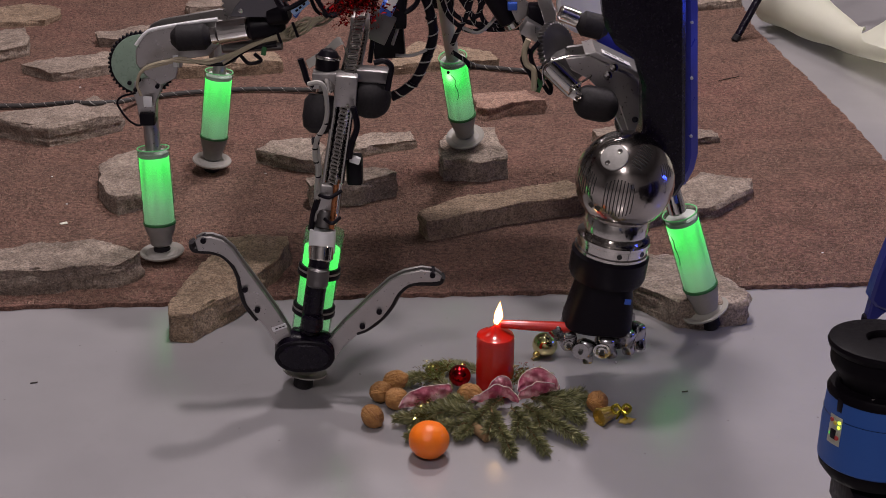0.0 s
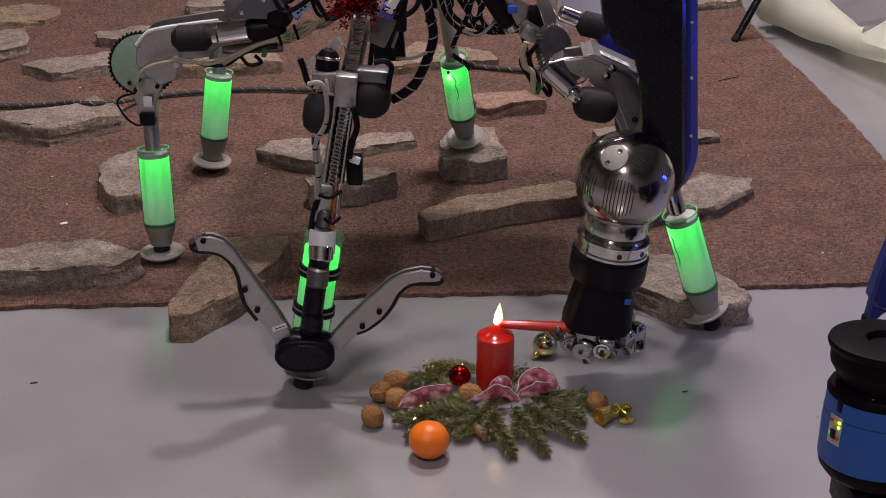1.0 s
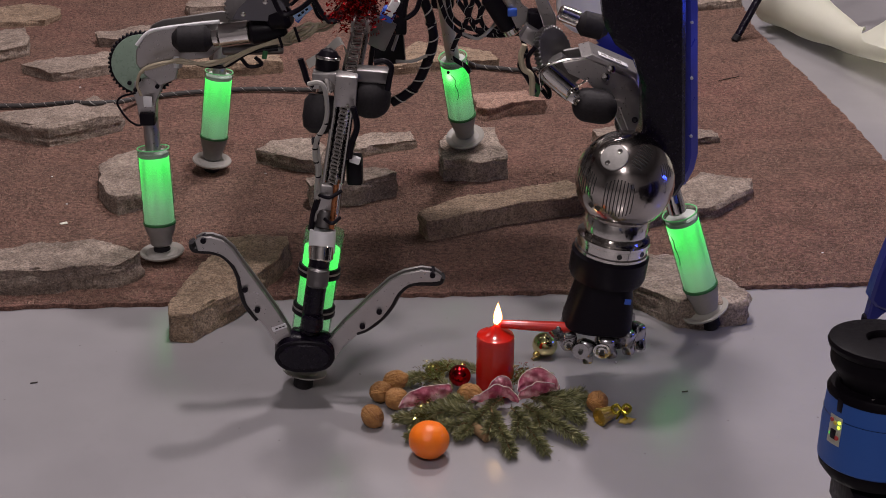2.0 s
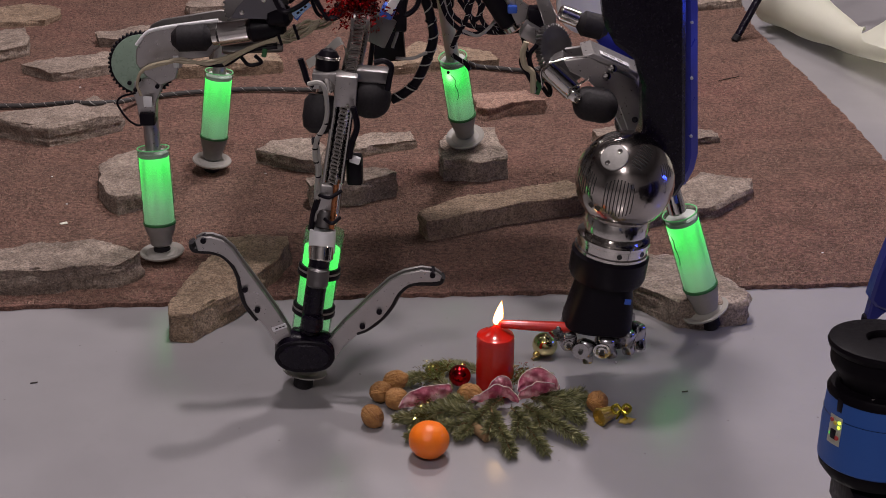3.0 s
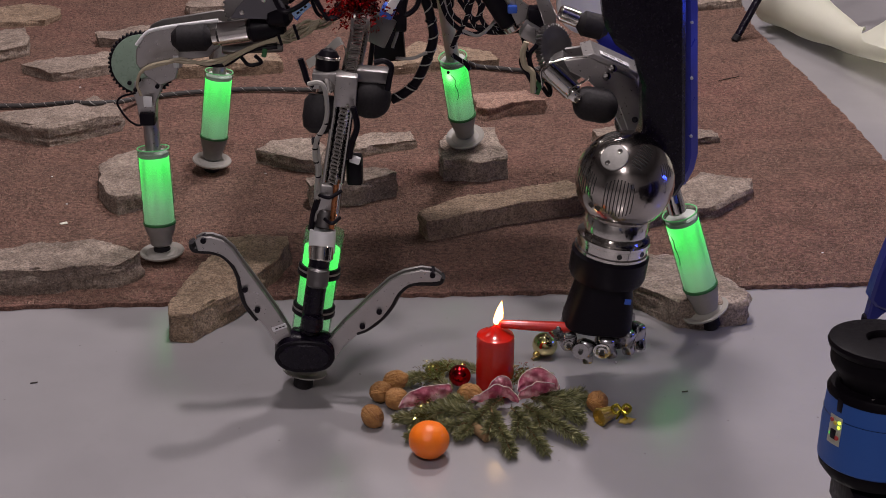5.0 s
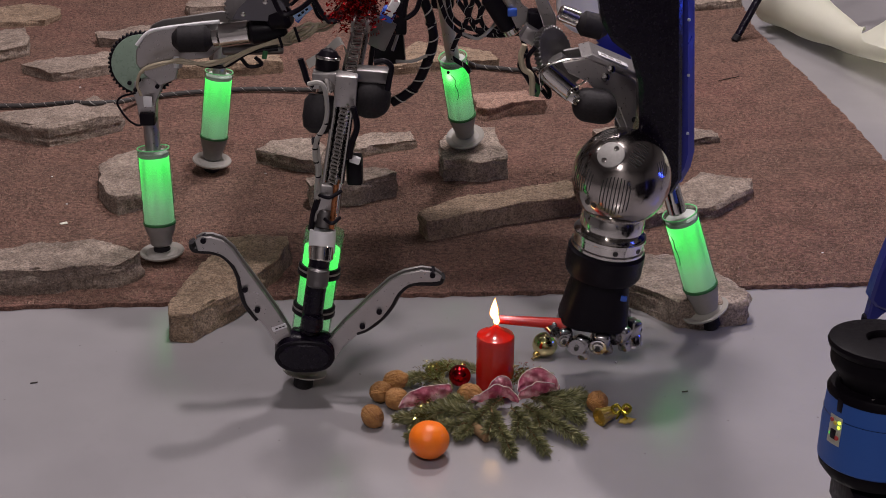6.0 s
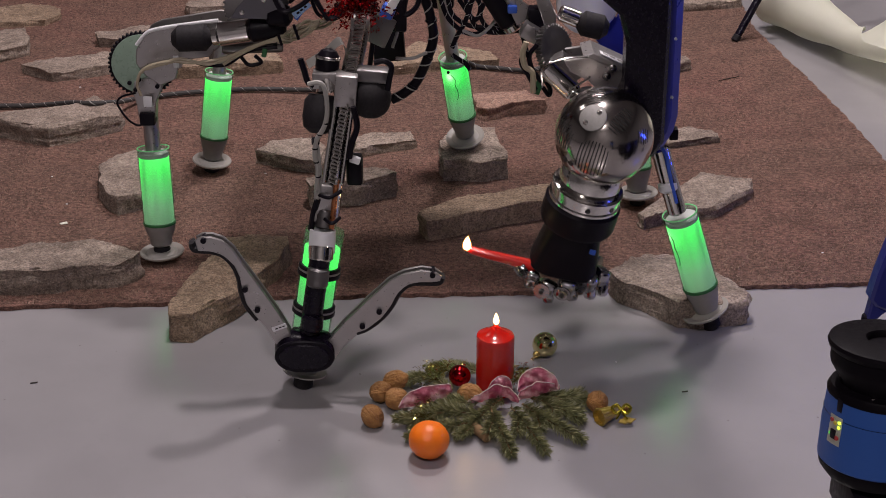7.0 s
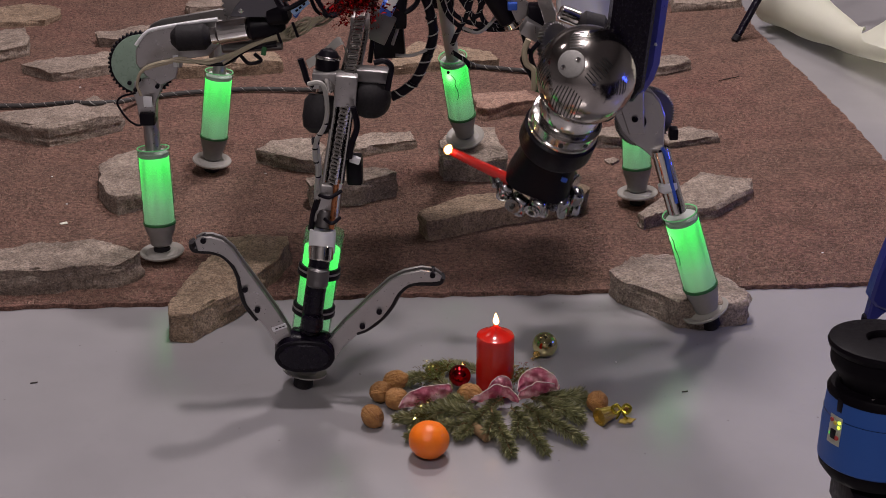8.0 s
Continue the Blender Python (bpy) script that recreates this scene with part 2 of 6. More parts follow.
def slab(outline, high, material, label, seed, foot=PILE, spread=0.001):
    """A broken stone slab: a fairly flat cleft top with a chipped rim over rough split sides with ledges."""
    cx, cy = sum(p[0] for p in outline) / len(outline), sum(p[1] for p in outline) / len(outline)
    mid = Vector((cx, cy, 0))
    loop = []
    for (ax, ay), (bx, by) in zip(outline, outline[1:] + outline[:1]):
        n = max(2, int(math.hypot(bx - ax, by - ay) / 0.007))
        for i in range(n):
            loop.append(Vector((ax + (bx - ax) * i / n, ay + (by - ay) * i / n, 0)))
    bm = bmesh.new()
    shift = Vector((seed * 3.7, seed * 1.3, 0))
    rings = []
    tall = high - foot

    def crown(q):
        step = 0.0035 * math.floor(2.2 * noise.noise((q + shift) * 7) + 0.5)
        return high + step * 0.7 + noise.noise((q + shift) * 16) * 0.005 + noise.noise((q + shift) * 70) * 0.002

    levels = (0.0, 0.14, 0.28, 0.42, 0.55, 0.68, 0.8, 0.9, 0.97, 1.0)
    for k, level in enumerate(levels):
        z = foot - 0.002 + (tall + 0.002) * level
        ring = []
        for p in loop:
            d = p - mid
            out = d.normalized()
            q = p + out * spread * (1 - level)
            # ledges run along the bedding; facets break them across
            bed = noise.noise(Vector((q.x * 9, q.y * 9, z * 95)) + shift)
            facet = noise.noise((q + Vector((0, 0, z * 0.6)) + shift) * 21)
            grit = noise.noise((q + Vector((0, 0, z)) + shift) * 95)
            chip = max(0.0, noise.noise((q + shift) * 33) - 0.12) * (0.0 if level < 0.75 else 1.0)
            q = q + out * (bed * 0.0055 + facet * 0.008 + grit * 0.0035 - chip * 0.012 * level - (0.004 if level == 1.0 else 0.0))
            top = crown(q) - high
            ring.append(bm.verts.new((q.x, q.y, max(foot - 0.002, z + (top - chip * 0.008) * level * level + (grit * 0.0025 if 0 < k < 9 else 0)))))
        rings.append(ring)
    for s in (0.93, 0.8, 0.62, 0.42, 0.2, 0.07):
        ring = []
        for p in loop:
            q = mid + (p - mid) * s
            ring.append(bm.verts.new((q.x, q.y, crown(q))))
        rings.append(ring)
    m = len(loop)
    for a, b in zip(rings, rings[1:]):
        for i in range(m):
            bm.faces.new((a[i], a[(i + 1) % m], b[(i + 1) % m], b[i]))
    bm.faces.new(rings[-1])
    bm.faces.new(rings[0][::-1])
    ob = part("broken_stone", bm, material, sharp=38)
    return tagged(ob, label, "stone", "broken stone slabs on the carpet")


def stones():
    grey = "rough grey-brown broken stone slab lying on the carpet"
    slab([(-0.901, 2.434), (-0.833, 2.457), (-0.775, 2.479), (-0.659, 2.489), (-0.596, 2.469), (-0.563, 2.432), (-0.571, 2.408), (-0.601, 2.386), (-0.676, 2.375), (-0.713, 2.358), (-0.875, 2.349)], 0.058, STONE, "long flat grey stone slab near the carpet's front edge", 1)
    slab([(-0.415, 2.511), (-0.297, 2.518), (-0.289, 2.48), (-0.346, 2.314), (-0.407, 2.227), (-0.432, 2.192), (-0.468, 2.2), (-0.479, 2.238), (-0.463, 2.332), (-0.431, 2.431)], 0.055, STONE_TAN, "long tan stone slab overhanging the carpet's front edge", 2, 0.003)
    slab([(-0.742, 2.881), (-0.716, 2.949), (-0.678, 2.973), (-0.603, 2.956), (-0.567, 2.781), (-0.631, 2.73), (-0.666, 2.701), (-0.692, 2.742), (-0.717, 2.796)], 0.05, STONE, grey, 3)
    slab([(-1.065, 3.174), (-0.985, 3.224), (-0.889, 3.24), (-0.843, 3.304), (-0.763, 3.244), (-0.755, 3.193), (-0.849, 3.126), (-0.9, 3.093), (-0.937, 3.111), (-1.061, 3.163)], 0.055, STONE, "pale grey pointed stone slab beside the striped rope", 4)
    slab([(-1.098, 3.62), (-1.064, 3.658), (-0.883, 3.721), (-0.843, 3.634), (-0.887, 3.596), (-1.007, 3.546)], 0.035, STONE, "thin grey stone slab on the carpet", 5)
    slab([(-1.309, 3.887), (-1.17, 3.925), (-1.121, 3.768), (-1.181, 3.708), (-1.249, 3.684)], 0.042, STONE, grey, 6)
    slab([(-1.324, 4.189), (-1.221, 4.213), (-1.151, 4.201), (-1.116, 4.112), (-1.146, 4.043), (-1.271, 4.026)], 0.025, STONE_TAN, "low tan stone slab far back on the carpet", 7)
    slab([(-0.766, 4.166), (-0.757, 4.214), (-0.652, 4.245), (-0.637, 4.166), (-0.746, 4.142)], 0.035, STONE, grey, 8)
    slab([(-0.965, 3.89), (-0.851, 3.955), (-0.726, 3.971), (-0.711, 3.874), (-0.882, 3.832), (-0.947, 3.843)], 0.038, STONE, grey, 9)
    slab([(-0.7, 3.622), (-0.605, 3.684), (-0.443, 3.708), (-0.419, 3.622), (-0.562, 3.584), (-0.688, 3.571)], 0.042, STONE_TAN, "grey-tan stone slab behind a glowing robot foot", 10)
    slab([(-0.134, 3.706), (-0.06, 3.801), (0.025, 3.78), (0.13, 3.73), (0.146, 3.667), (0.009, 3.639), (-0.135, 3.601)], 0.035, STONE_TAN, "flat tan stone slab far back on the carpet", 11)
    slab([(0.075, 3.365), (0.204, 3.39), (0.252, 3.316), (0.158, 3.296), (0.105, 3.26), (0.079, 3.28)], 0.042, STONE_RED, "thin reddish sandstone slab on the carpet", 12)
    slab([(-0.005, 3.009), (0.04, 3.09), (0.117, 3.076), (0.14, 2.908), (0.08, 2.885), (0.001, 2.891)], 0.06, STONE, "chunky grey stone block under a robot foot", 13)
    slab([(-0.05, 2.632), (0.018, 2.697), (0.268, 2.804), (0.299, 2.752), (0.284, 2.717), (0.132, 2.665), (0.018, 2.604), (-0.027, 2.585)], 0.052, STONE_TAN, "long narrow tan stone lying across the carpet", 14)
    slab([(0.394, 2.661), (0.416, 2.698), (0.494, 2.801), (0.556, 2.888), (0.656, 2.841), (0.652, 2.801), (0.553, 2.695), (0.495, 2.687), (0.403, 2.639)], 0.035, STONE, "flat grey angular stone slab on the carpet", 15)
    slab([(0.304, 2.374), (0.314, 2.402), (0.356, 2.441), (0.431, 2.453), (0.528, 2.339), (0.551, 2.284), (0.538, 2.26), (0.47, 2.24), (0.411, 2.243), (0.382, 2.284), (0.318, 2.339)], 0.048, STONE, "large grey stone slab overhanging the carpet's front edge", 16, 0.003)
    slab([(-0.417, 2.995), (-0.388, 3.057), (-0.294, 3.075), (-0.264, 3.015), (-0.27, 2.931), (-0.352, 2.954)], 0.04, STONE, grey, 17)
    slab([(-0.206, 3.106), (-0.077, 3.132), (-0.063, 3.085), (-0.158, 3.042), (-0.201, 3.022)], 0.032, STONE, grey, 18)
    slab([(-0.282, 2.797), (-0.22, 2.834), (-0.113, 2.84), (-0.096, 2.809), (-0.169, 2.766), (-0.273, 2.748)], 0.06, STONE, "dark grey stone block in the robot's shadow", 19)
    slab([(0.501, 3.154), (0.578, 3.191), (0.628, 3.154), (0.639, 3.117), (0.577, 3.099), (0.517, 3.081)], 0.025, STONE, grey, 20)
    slab([(0.347, 3.134), (0.416, 3.164), (0.452, 3.141), (0.453, 3.091), (0.349, 3.087)], 0.038, STONE, grey, 21)
    slab([(0.499, 3.646), (0.618, 3.699), (0.655, 3.646), (0.582, 3.599), (0.49, 3.572)], 0.034, STONE, grey, 22)
    slab([(0.685, 4.28), (0.904, 4.305), (0.893, 4.23), (0.68, 4.181)], 0.034, STONE, "dark stone slab at the carpet's far side", 23)
    slab([(0.364, 3.005), (0.382, 3.019), (0.39, 3.002), (0.375, 2.979)], 0.014, STONE, "small grey pebble on the carpet", 24)


stones()



# ---- the walking robot ----
def glow_material():
    """Frosted light tube: a green diode at the top end feeds it, so it fades towards the foot."""
    n = Nodes("green_light_tube")
    sep = n.t.nodes.new("ShaderNodeSeparateXYZ")
    n.link(n.co.outputs["Object"], sep.inputs[0])
    up = n.add("ShaderNodeMapRange")
    up.inputs[2].default_value = 0.133
    n.link(sep.outputs["Z"], up.inputs[0])
    col = n.ramp(up.outputs[0], [(0.0, (0.095, 0.19, 0.10)), (0.3, (0.11, 0.29, 0.13)), (0.6, (0.06, 0.5, 0.10)), (0.82, (0.03, 0.8, 0.085)), (0.98, (0.06, 1.05, 0.13))])
    streak = n.add("ShaderNodeMapping")
    streak.inputs["Scale"].default_value = (70.0, 70.0, 9.0)
    n.link(n.co.outputs["Object"], streak.inputs["Vector"])
    veil = n.add("ShaderNodeTexNoise", Scale=1.0, Detail=3.0)
    n.link(streak.outputs["Vector"], veil.inputs["Vector"])
    murk = n.ramp(veil.outputs["Fac"], [(0.32, 0.62), (0.5, 0.98), (0.7, 1.14)])
    near = n.t.nodes.new("ShaderNodeVectorMath")
    near.operation = "DISTANCE"
    near.inputs[1].default_value = (0.004, -0.03, 0.114)
    n.link(n.co.outputs["Object"], near.inputs[0])
    diode = n.ramp(near.outputs["Value"], [(0.0035, (0.9, 1.0, 0.75)), (0.011, (0.16, 0.42, 0.16)), (0.03, (0.0, 0.0, 0.0))])
    n.set(Base_Color=(0.4, 0.44, 0.4), Roughness=0.3, Emission_Color=n.mix(1.0, n.mix(1.0, col, murk, "MULTIPLY"), diode, "ADD"), Emission_Strength=1.5)
    return n.mat


def clear_material(name, tint, rough, see):
    """Thin clear plastic: see-through with a gloss."""
    n = Nodes(name)
    n.set(Base_Color=tint, Roughness=rough)
    out = n.t.nodes["Material Output"]
    thin, mixer = n.add("ShaderNodeBsdfTransparent"), n.add("ShaderNodeMixShader", Fac=see)
    thin.inputs[0].default_value = (*tint, 1)
    n.link(n.b.outputs[0], mixer.inputs[1])
    n.link(thin.outputs[0], mixer.inputs[2])
    n.link(mixer.outputs[0], out.inputs["Surface"])
    return n.mat


GLOW = glow_material()
CLEAR = clear_material("clear_acrylic", (0.8, 0.88, 0.82), 0.1, 0.9)
FROST = clear_material("frosted_silicone", (0.58, 0.56, 0.52), 0.28, 0.46)
GREY_WIRE = plain("grey_cable_sheath", (0.3, 0.29, 0.27), 0.55)
TAN_WIRE = plain("beige_ribbon_cable", (0.36, 0.31, 0.22), 0.55)
# green light of the tubes is put into this disc colour
GREEN_LIGHT_ACRYLIC = plain("acrylic_with_green_light", (0.24, 0.33, 0.26), 0.3)
COPPER = plain("copper_tube", (0.55, 0.22, 0.1), 0.3, 1.0)
BLUE_PLASTIC = plain("blue_connector_plastic", (0.03, 0.1, 0.5), 0.4)
GREEN_BOARD = plain("green_circuit_board", (0.02, 0.12, 0.035), 0.4)
PALE_CAP = plain("pale_cap_plastic", (0.5, 0.52, 0.5), 0.4)
# rim emits by itself in place of tube light leaving the acrylic edge
RIM_GLOW = Nodes("self_glowing_rim_acrylic").set(Base_Color=(0.2, 0.5, 0.25), Roughness=0.2, Emission_Color=(0.08, 0.5, 0.12), Emission_Strength=0.28).mat
TUBE_SEAL = plain("dark_green_seal", (0.02, 0.13, 0.035), 0.35)
PALE_BLUE = plain("pale_blue_metal", (0.28, 0.42, 0.68), 0.3, 0.4)
SMOKED = clear_material("smoked_acrylic", (0.2, 0.19, 0.22), 0.12, 0.45)
INNER_WIRE = plain("dark_green_wire", (0.01, 0.09, 0.02), 0.5)
DARK_STEEL = plain("dark_steel", (0.2, 0.19, 0.19), 0.4, 1.0)


def cog(centre, way, r, teeth, wide, bm=None):
    """A toothed wheel about the axis way."""
    m = basis(centre, Vector(centre) + Vector(way))
    bm = bm or bmesh.new()
    rings = []
    for h, k in ((-wide / 2, 0.96), (-wide / 2 + 0.001, 1.0), (wide / 2 - 0.001, 1.0), (wide / 2, 0.96)):
        ring = []
        for i in range(teeth * 4):
            rr = r * k if i % 4 in (1, 2) else r * k - 0.0035
            a = i * math.tau / (teeth * 4)
            ring.append(bm.verts.new(m @ Vector((rr * math.cos(a), rr * math.sin(a), h))))
        rings.append(ring)
    n = teeth * 4
    for a, b in zip(rings, rings[1:]):
        for i in range(n):
            bm.faces.new((a[i], a[(i + 1) % n], b[(i + 1) % n], b[i]))
    bm.faces.new(rings[0][::-1])
    bm.faces.new(rings[-1])
    return bm


def glowing_shin(robot, foot, top, with_rod=0.1, tilt=(7, 0), seat=0.079):
    """A foot pad, a frosted cone, a green light tube and the rod above it, from the ground up along one axis."""
    m = basis(foot, top)
    part("foot_stub", lathe([(0.013, 0.0), (0.016, 0.003), (0.016, 0.022), (0.013, 0.026)], seg=24), RUBBER, robot, "black rubber foot", turn=m)
    rim = [(0.012, 0.022), (0.028, 0.0205), (0.04, 0.0235), (0.0425, 0.0275), (0.041, 0.0295), (0.03, 0.026), (0.024, 0.030), (0.012, 0.030)]
    part("foot_pad", lathe(rim, seg=48), FROST, robot, "translucent silicone suction disc", turn=Matrix.Translation(foot) @ pose(0, 0, 0, *tilt) @ Matrix.Translation(-Vector(foot)) @ m @ Matrix.Translation((0, 0, 1.4 * (seat - 0.079))))
    cone = [(0.017, 0.028), (0.0205, 0.032), (0.0215, 0.045), (0.0275, seat - 0.013), (0.0295, seat - 0.003), (0.029, seat)]
    part("cone", lathe(cone, seg=40), GREY, robot, "grey frosted cone", turn=m)
    base = m @ Matrix.Translation((0, 0, seat))
    part("light_tube", lathe([(0.026, 0.0), (0.0282, 0.002), (0.0282, 0.130), (0.026, 0.132)], seg=40), GLOW, robot, "glowing green frosted tube", turn=base)
    wall = [(0.0298, 0.0), (0.0305, 0.002), (0.0305, 0.147), (0.0298, 0.149), (0.0288, 0.147), (0.0288, 0.003)]
    part("tube_shell", lathe(wall, seg=40, closed=False), CLEAR, robot, "clear acrylic tube", turn=base)
    part("tube_cap", lathe([(0.0278, 0.132), (0.0278, 0.139), (0.024, 0.142), (0.0165, 0.143)], seg=40), PALE_CAP, robot, turn=base)
    part("tube_rim", lathe([(0.0288, 0.1472), (0.0305, 0.1472), (0.0305, 0.1490), (0.0288, 0.1490), (0.0288, 0.1472)], base, 40, closed=False), RIM_GLOW, robot, "acrylic rim with the tube's light put in as its own glow")
    part("tube_ring", lathe([(0.0300, -0.001), (0.0311, 0.0), (0.0311, 0.0035), (0.0300, 0.0045)], base, 40), TUBE_SEAL, robot, "dark green sealing ring")
    lead = [base @ Vector((0.0285 * math.sin(a), -0.0285 * math.cos(a), h)) for a, h in ((0.3, 0.12), (0.55, 0.108), (0.5, 0.095), (0.62, 0.08), (0.6, 0.066), (0.5, 0.058))]
    part("inner_wire", cable(lead, 0.0008, 6), INNER_WIRE, robot, "thin dark wire in the tube")
    if with_rod:
        rodm = base @ Matrix.Translation((0, 0, 0.134))
        part("shin_rod", lathe([(0.016, 0.0), (0.0165, 0.004), (0.0145, 0.01), (0.0145, with_rod - 0.002), (0.013, with_rod)], seg=28), STEEL, robot, turn=rodm)
        part("cap_screw", lathe([(0.003, 0), (0.003, 0.004)], base @ Matrix.Translation((0.004, -0.027, 0.127)) @ pose(0, 0, 0, 90), 10), BLACK, robot)


def wires(robot, name, material, runs, r, label=""):
    for line in runs:
        part(name, cable(line, r, 7), material, robot, label)


def wrapped(parent, name, points, r, label, pitch=0.03):
    """A sleeved cable with a thin pale binding wound round it."""
    sleeve = part(name, cable(points, r, 12), BLACK, parent, label)
    line = spline(points, 24)
    turns, ref, run = [], Vector((0.2, -0.9, 0.4)), 0.0
    for i, p in enumerate(line):
        if i:
            run += (p - line[i - 1]).length
        way = (line[min(i + 1, len(line) - 1)] - line[max(i - 1, 0)]).normalized()
        u = (ref - way * ref.dot(way)).normalized()
        v = way.cross(u)
        a = run / pitch * math.tau
        turns.append(p + r * (math.cos(a) * u + math.sin(a) * v))
    part("binding", cable(turns, r * 0.16, 5, steps=1), GREY_WIRE, sleeve, "pale spiral binding")
    return sleeve


def chain(a, b, wide, bm=None):
    """A drive chain from a to b: pairs of side links over round pins."""
    bm = bm or bmesh.new()
    a, b = Vector(a), Vector(b)
    n = max(4, int((b - a).length / 0.0056))
    m = basis(a, b)
    for i in range(n):
        z = (b - a).length * i / n
        rod(m @ Vector((-wide / 2, 0, z)), m @ Vector((wide / 2, 0, z)), 0.0024, seg=8, bm=bm)
        for s in (-1, 1):
            box((0.0018, 0.006, 0.0046), m @ Matrix.Translation((s * wide * (0.32 if i % 2 else 0.42), 0, z + 0.0035)), 0.0006, bm, 1)
    return bm


ROBOT = thing("walking_robot", "six-legged insect-like walking robot with glowing green feet on the carpet", "robot", at=(-0.05, 2.6, 0.0))
KNEE_B, KNEE_F, KNEE_A = (-0.551, 2.54, 0.39), (0.327, 2.25, 0.396), (-0.162, 2.12, 0.481)


def robot_legs():
    glowing_shin(ROBOT, (-0.539, 2.506, 0.009), (-0.547, 2.545, 0.293), 0.10, seat=0.071)
    glowing_shin(ROBOT, (-0.51, 2.948, 0.009), (-0.469, 2.97, 0.315), 0.14)
    glowing_shin(ROBOT, (0.052, 2.971, 0.06), (0.005, 2.9, 0.385), 0.22)
    glowing_shin(ROBOT, (0.406, 2.766, 0.009), (0.392, 2.8, 0.248), 0.1)
    glowing_shin(ROBOT, (0.475, 2.246, 0.001), (0.35, 2.24, 0.38), 0, (-2, -5), 0.086)
    # upper end of the far middle leg
    part("knee_block", box((0.05, 0.05, 0.09), Matrix.Translation((-0.001, 3.02, 0.405)), 0.008), BLACK, ROBOT)
    part("knee_block", box((0.06, 0.05, 0.07), Matrix.Translation((-0.48, 3.04, 0.268)), 0.008), DARK_STEEL, ROBOT)


robot_legs()


def left_leg():
    """Knee with a big cog, cheek plates, a motor and a bright tube that runs to the body."""
    part("knee_cog", cog((-0.549, 2.53, 0.393), (0.12, -1, 0.05), 0.0615, 46, 0.011), BLACK, ROBOT, "black toothed knee wheel", pivot=None)
    part("cog_disc", lathe([(0.054, 0), (0.055, 0.002), (0.055, 0.004), (0.05, 0.005)], basis((-0.548, 2.525, 0.395), Vector((-0.548, 2.525, 0.395)) + Vector((0.12, -1, 0.05)))), GREEN_LIGHT_ACRYLIC, ROBOT, "grey acrylic wheel disc with green tube light put into its colour")
    # ankle fork under the knee
    part("ankle_fork", plate([(-0.564, 0.364), (-0.516, 0.377), (-0.513, 0.353), (-0.528, 0.322), (-0.531, 0.292), (-0.562, 0.292), (-0.564, 0.322), (-0.57, 0.344)], 0.03, Matrix.Translation((0, 2.53, 0)), 0.002), STEEL, ROBOT)
    part("ankle_clamp", box((0.028, 0.03, 0.024), Matrix.Translation((-0.545, 2.52, 0.293)), 0.003), BLACK, ROBOT)
    part("ankle_tag", box((0.016, 0.004, 0.02), Matrix.Translation((-0.54, 2.505, 0.329)), 0.001), WHITE, ROBOT)
    for p in BOLTS:
        part("bolt", lathe([(0.004, 0), (0.004, 0.004), (0.002, 0.005)], basis(p, Vector(p) + Vector((0, -1, 0))), 10), BLACK, ROBOT)
    out = [(-0.554, 0.426), (-0.536, 0.454), (-0.516, 0.464), (-0.408, 0.484), (-0.39, 0.481), (-0.392, 0.445), (-0.423, 0.416), (-0.476, 0.408), (-0.485, 0.373), (-0.514, 0.36), (-0.54, 0.379), (-0.555, 0.401)]
    thigh = part("left_thigh", plate(out, 0.006, Matrix.Translation((0, 2.508, 0)), 0.0015), STEEL, ROBOT, "brushed aluminium cheek plate", pivot=KNEE_B)
    part("top_edge", cable([(-0.551, 2.5, 0.438), (-0.533, 2.5, 0.459), (-0.513, 2.5, 0.468), (-0.457, 2.5, 0.478), (-0.401, 2.5, 0.486)], 0.0035), WHITE, thigh)
    part("back_plate", plate(out, 0.005, Matrix.Translation((0, 2.575, 0)), 0.0015), STEEL, thigh)
    part("motor", rod((-0.483, 2.485, 0.455), (-0.412, 2.485, 0.459), 0.0235, seg=32, soft=0.25), RUBBER, thigh, "black rounded motor housing")
    part("motor_neck", rod((-0.414, 2.485, 0.459), (-0.398, 2.485, 0.462), 0.0155), CHROME, thigh)
    part("actuator_tube", rod((-0.402, 2.485, 0.464), (-0.343, 2.485, 0.474), 0.021, seg=32), CHROME, thigh, "polished steel tube")
    part("actuator_end", rod((-0.345, 2.485, 0.474), (-0.28, 2.49, 0.481), 0.0235, 0.02), BLACK, thigh)
    part("hip_cog", cog((-0.336, 2.53, 0.507), (0.1, -1, 0.2), 0.06, 44, 0.01), DARK_STEEL, thigh, "dark toothed hip wheel")
    part("lower_strut", rod((-0.402, 2.53, 0.426), (-0.292, 2.54, 0.428), 0.012), DARK_STEEL, thigh)
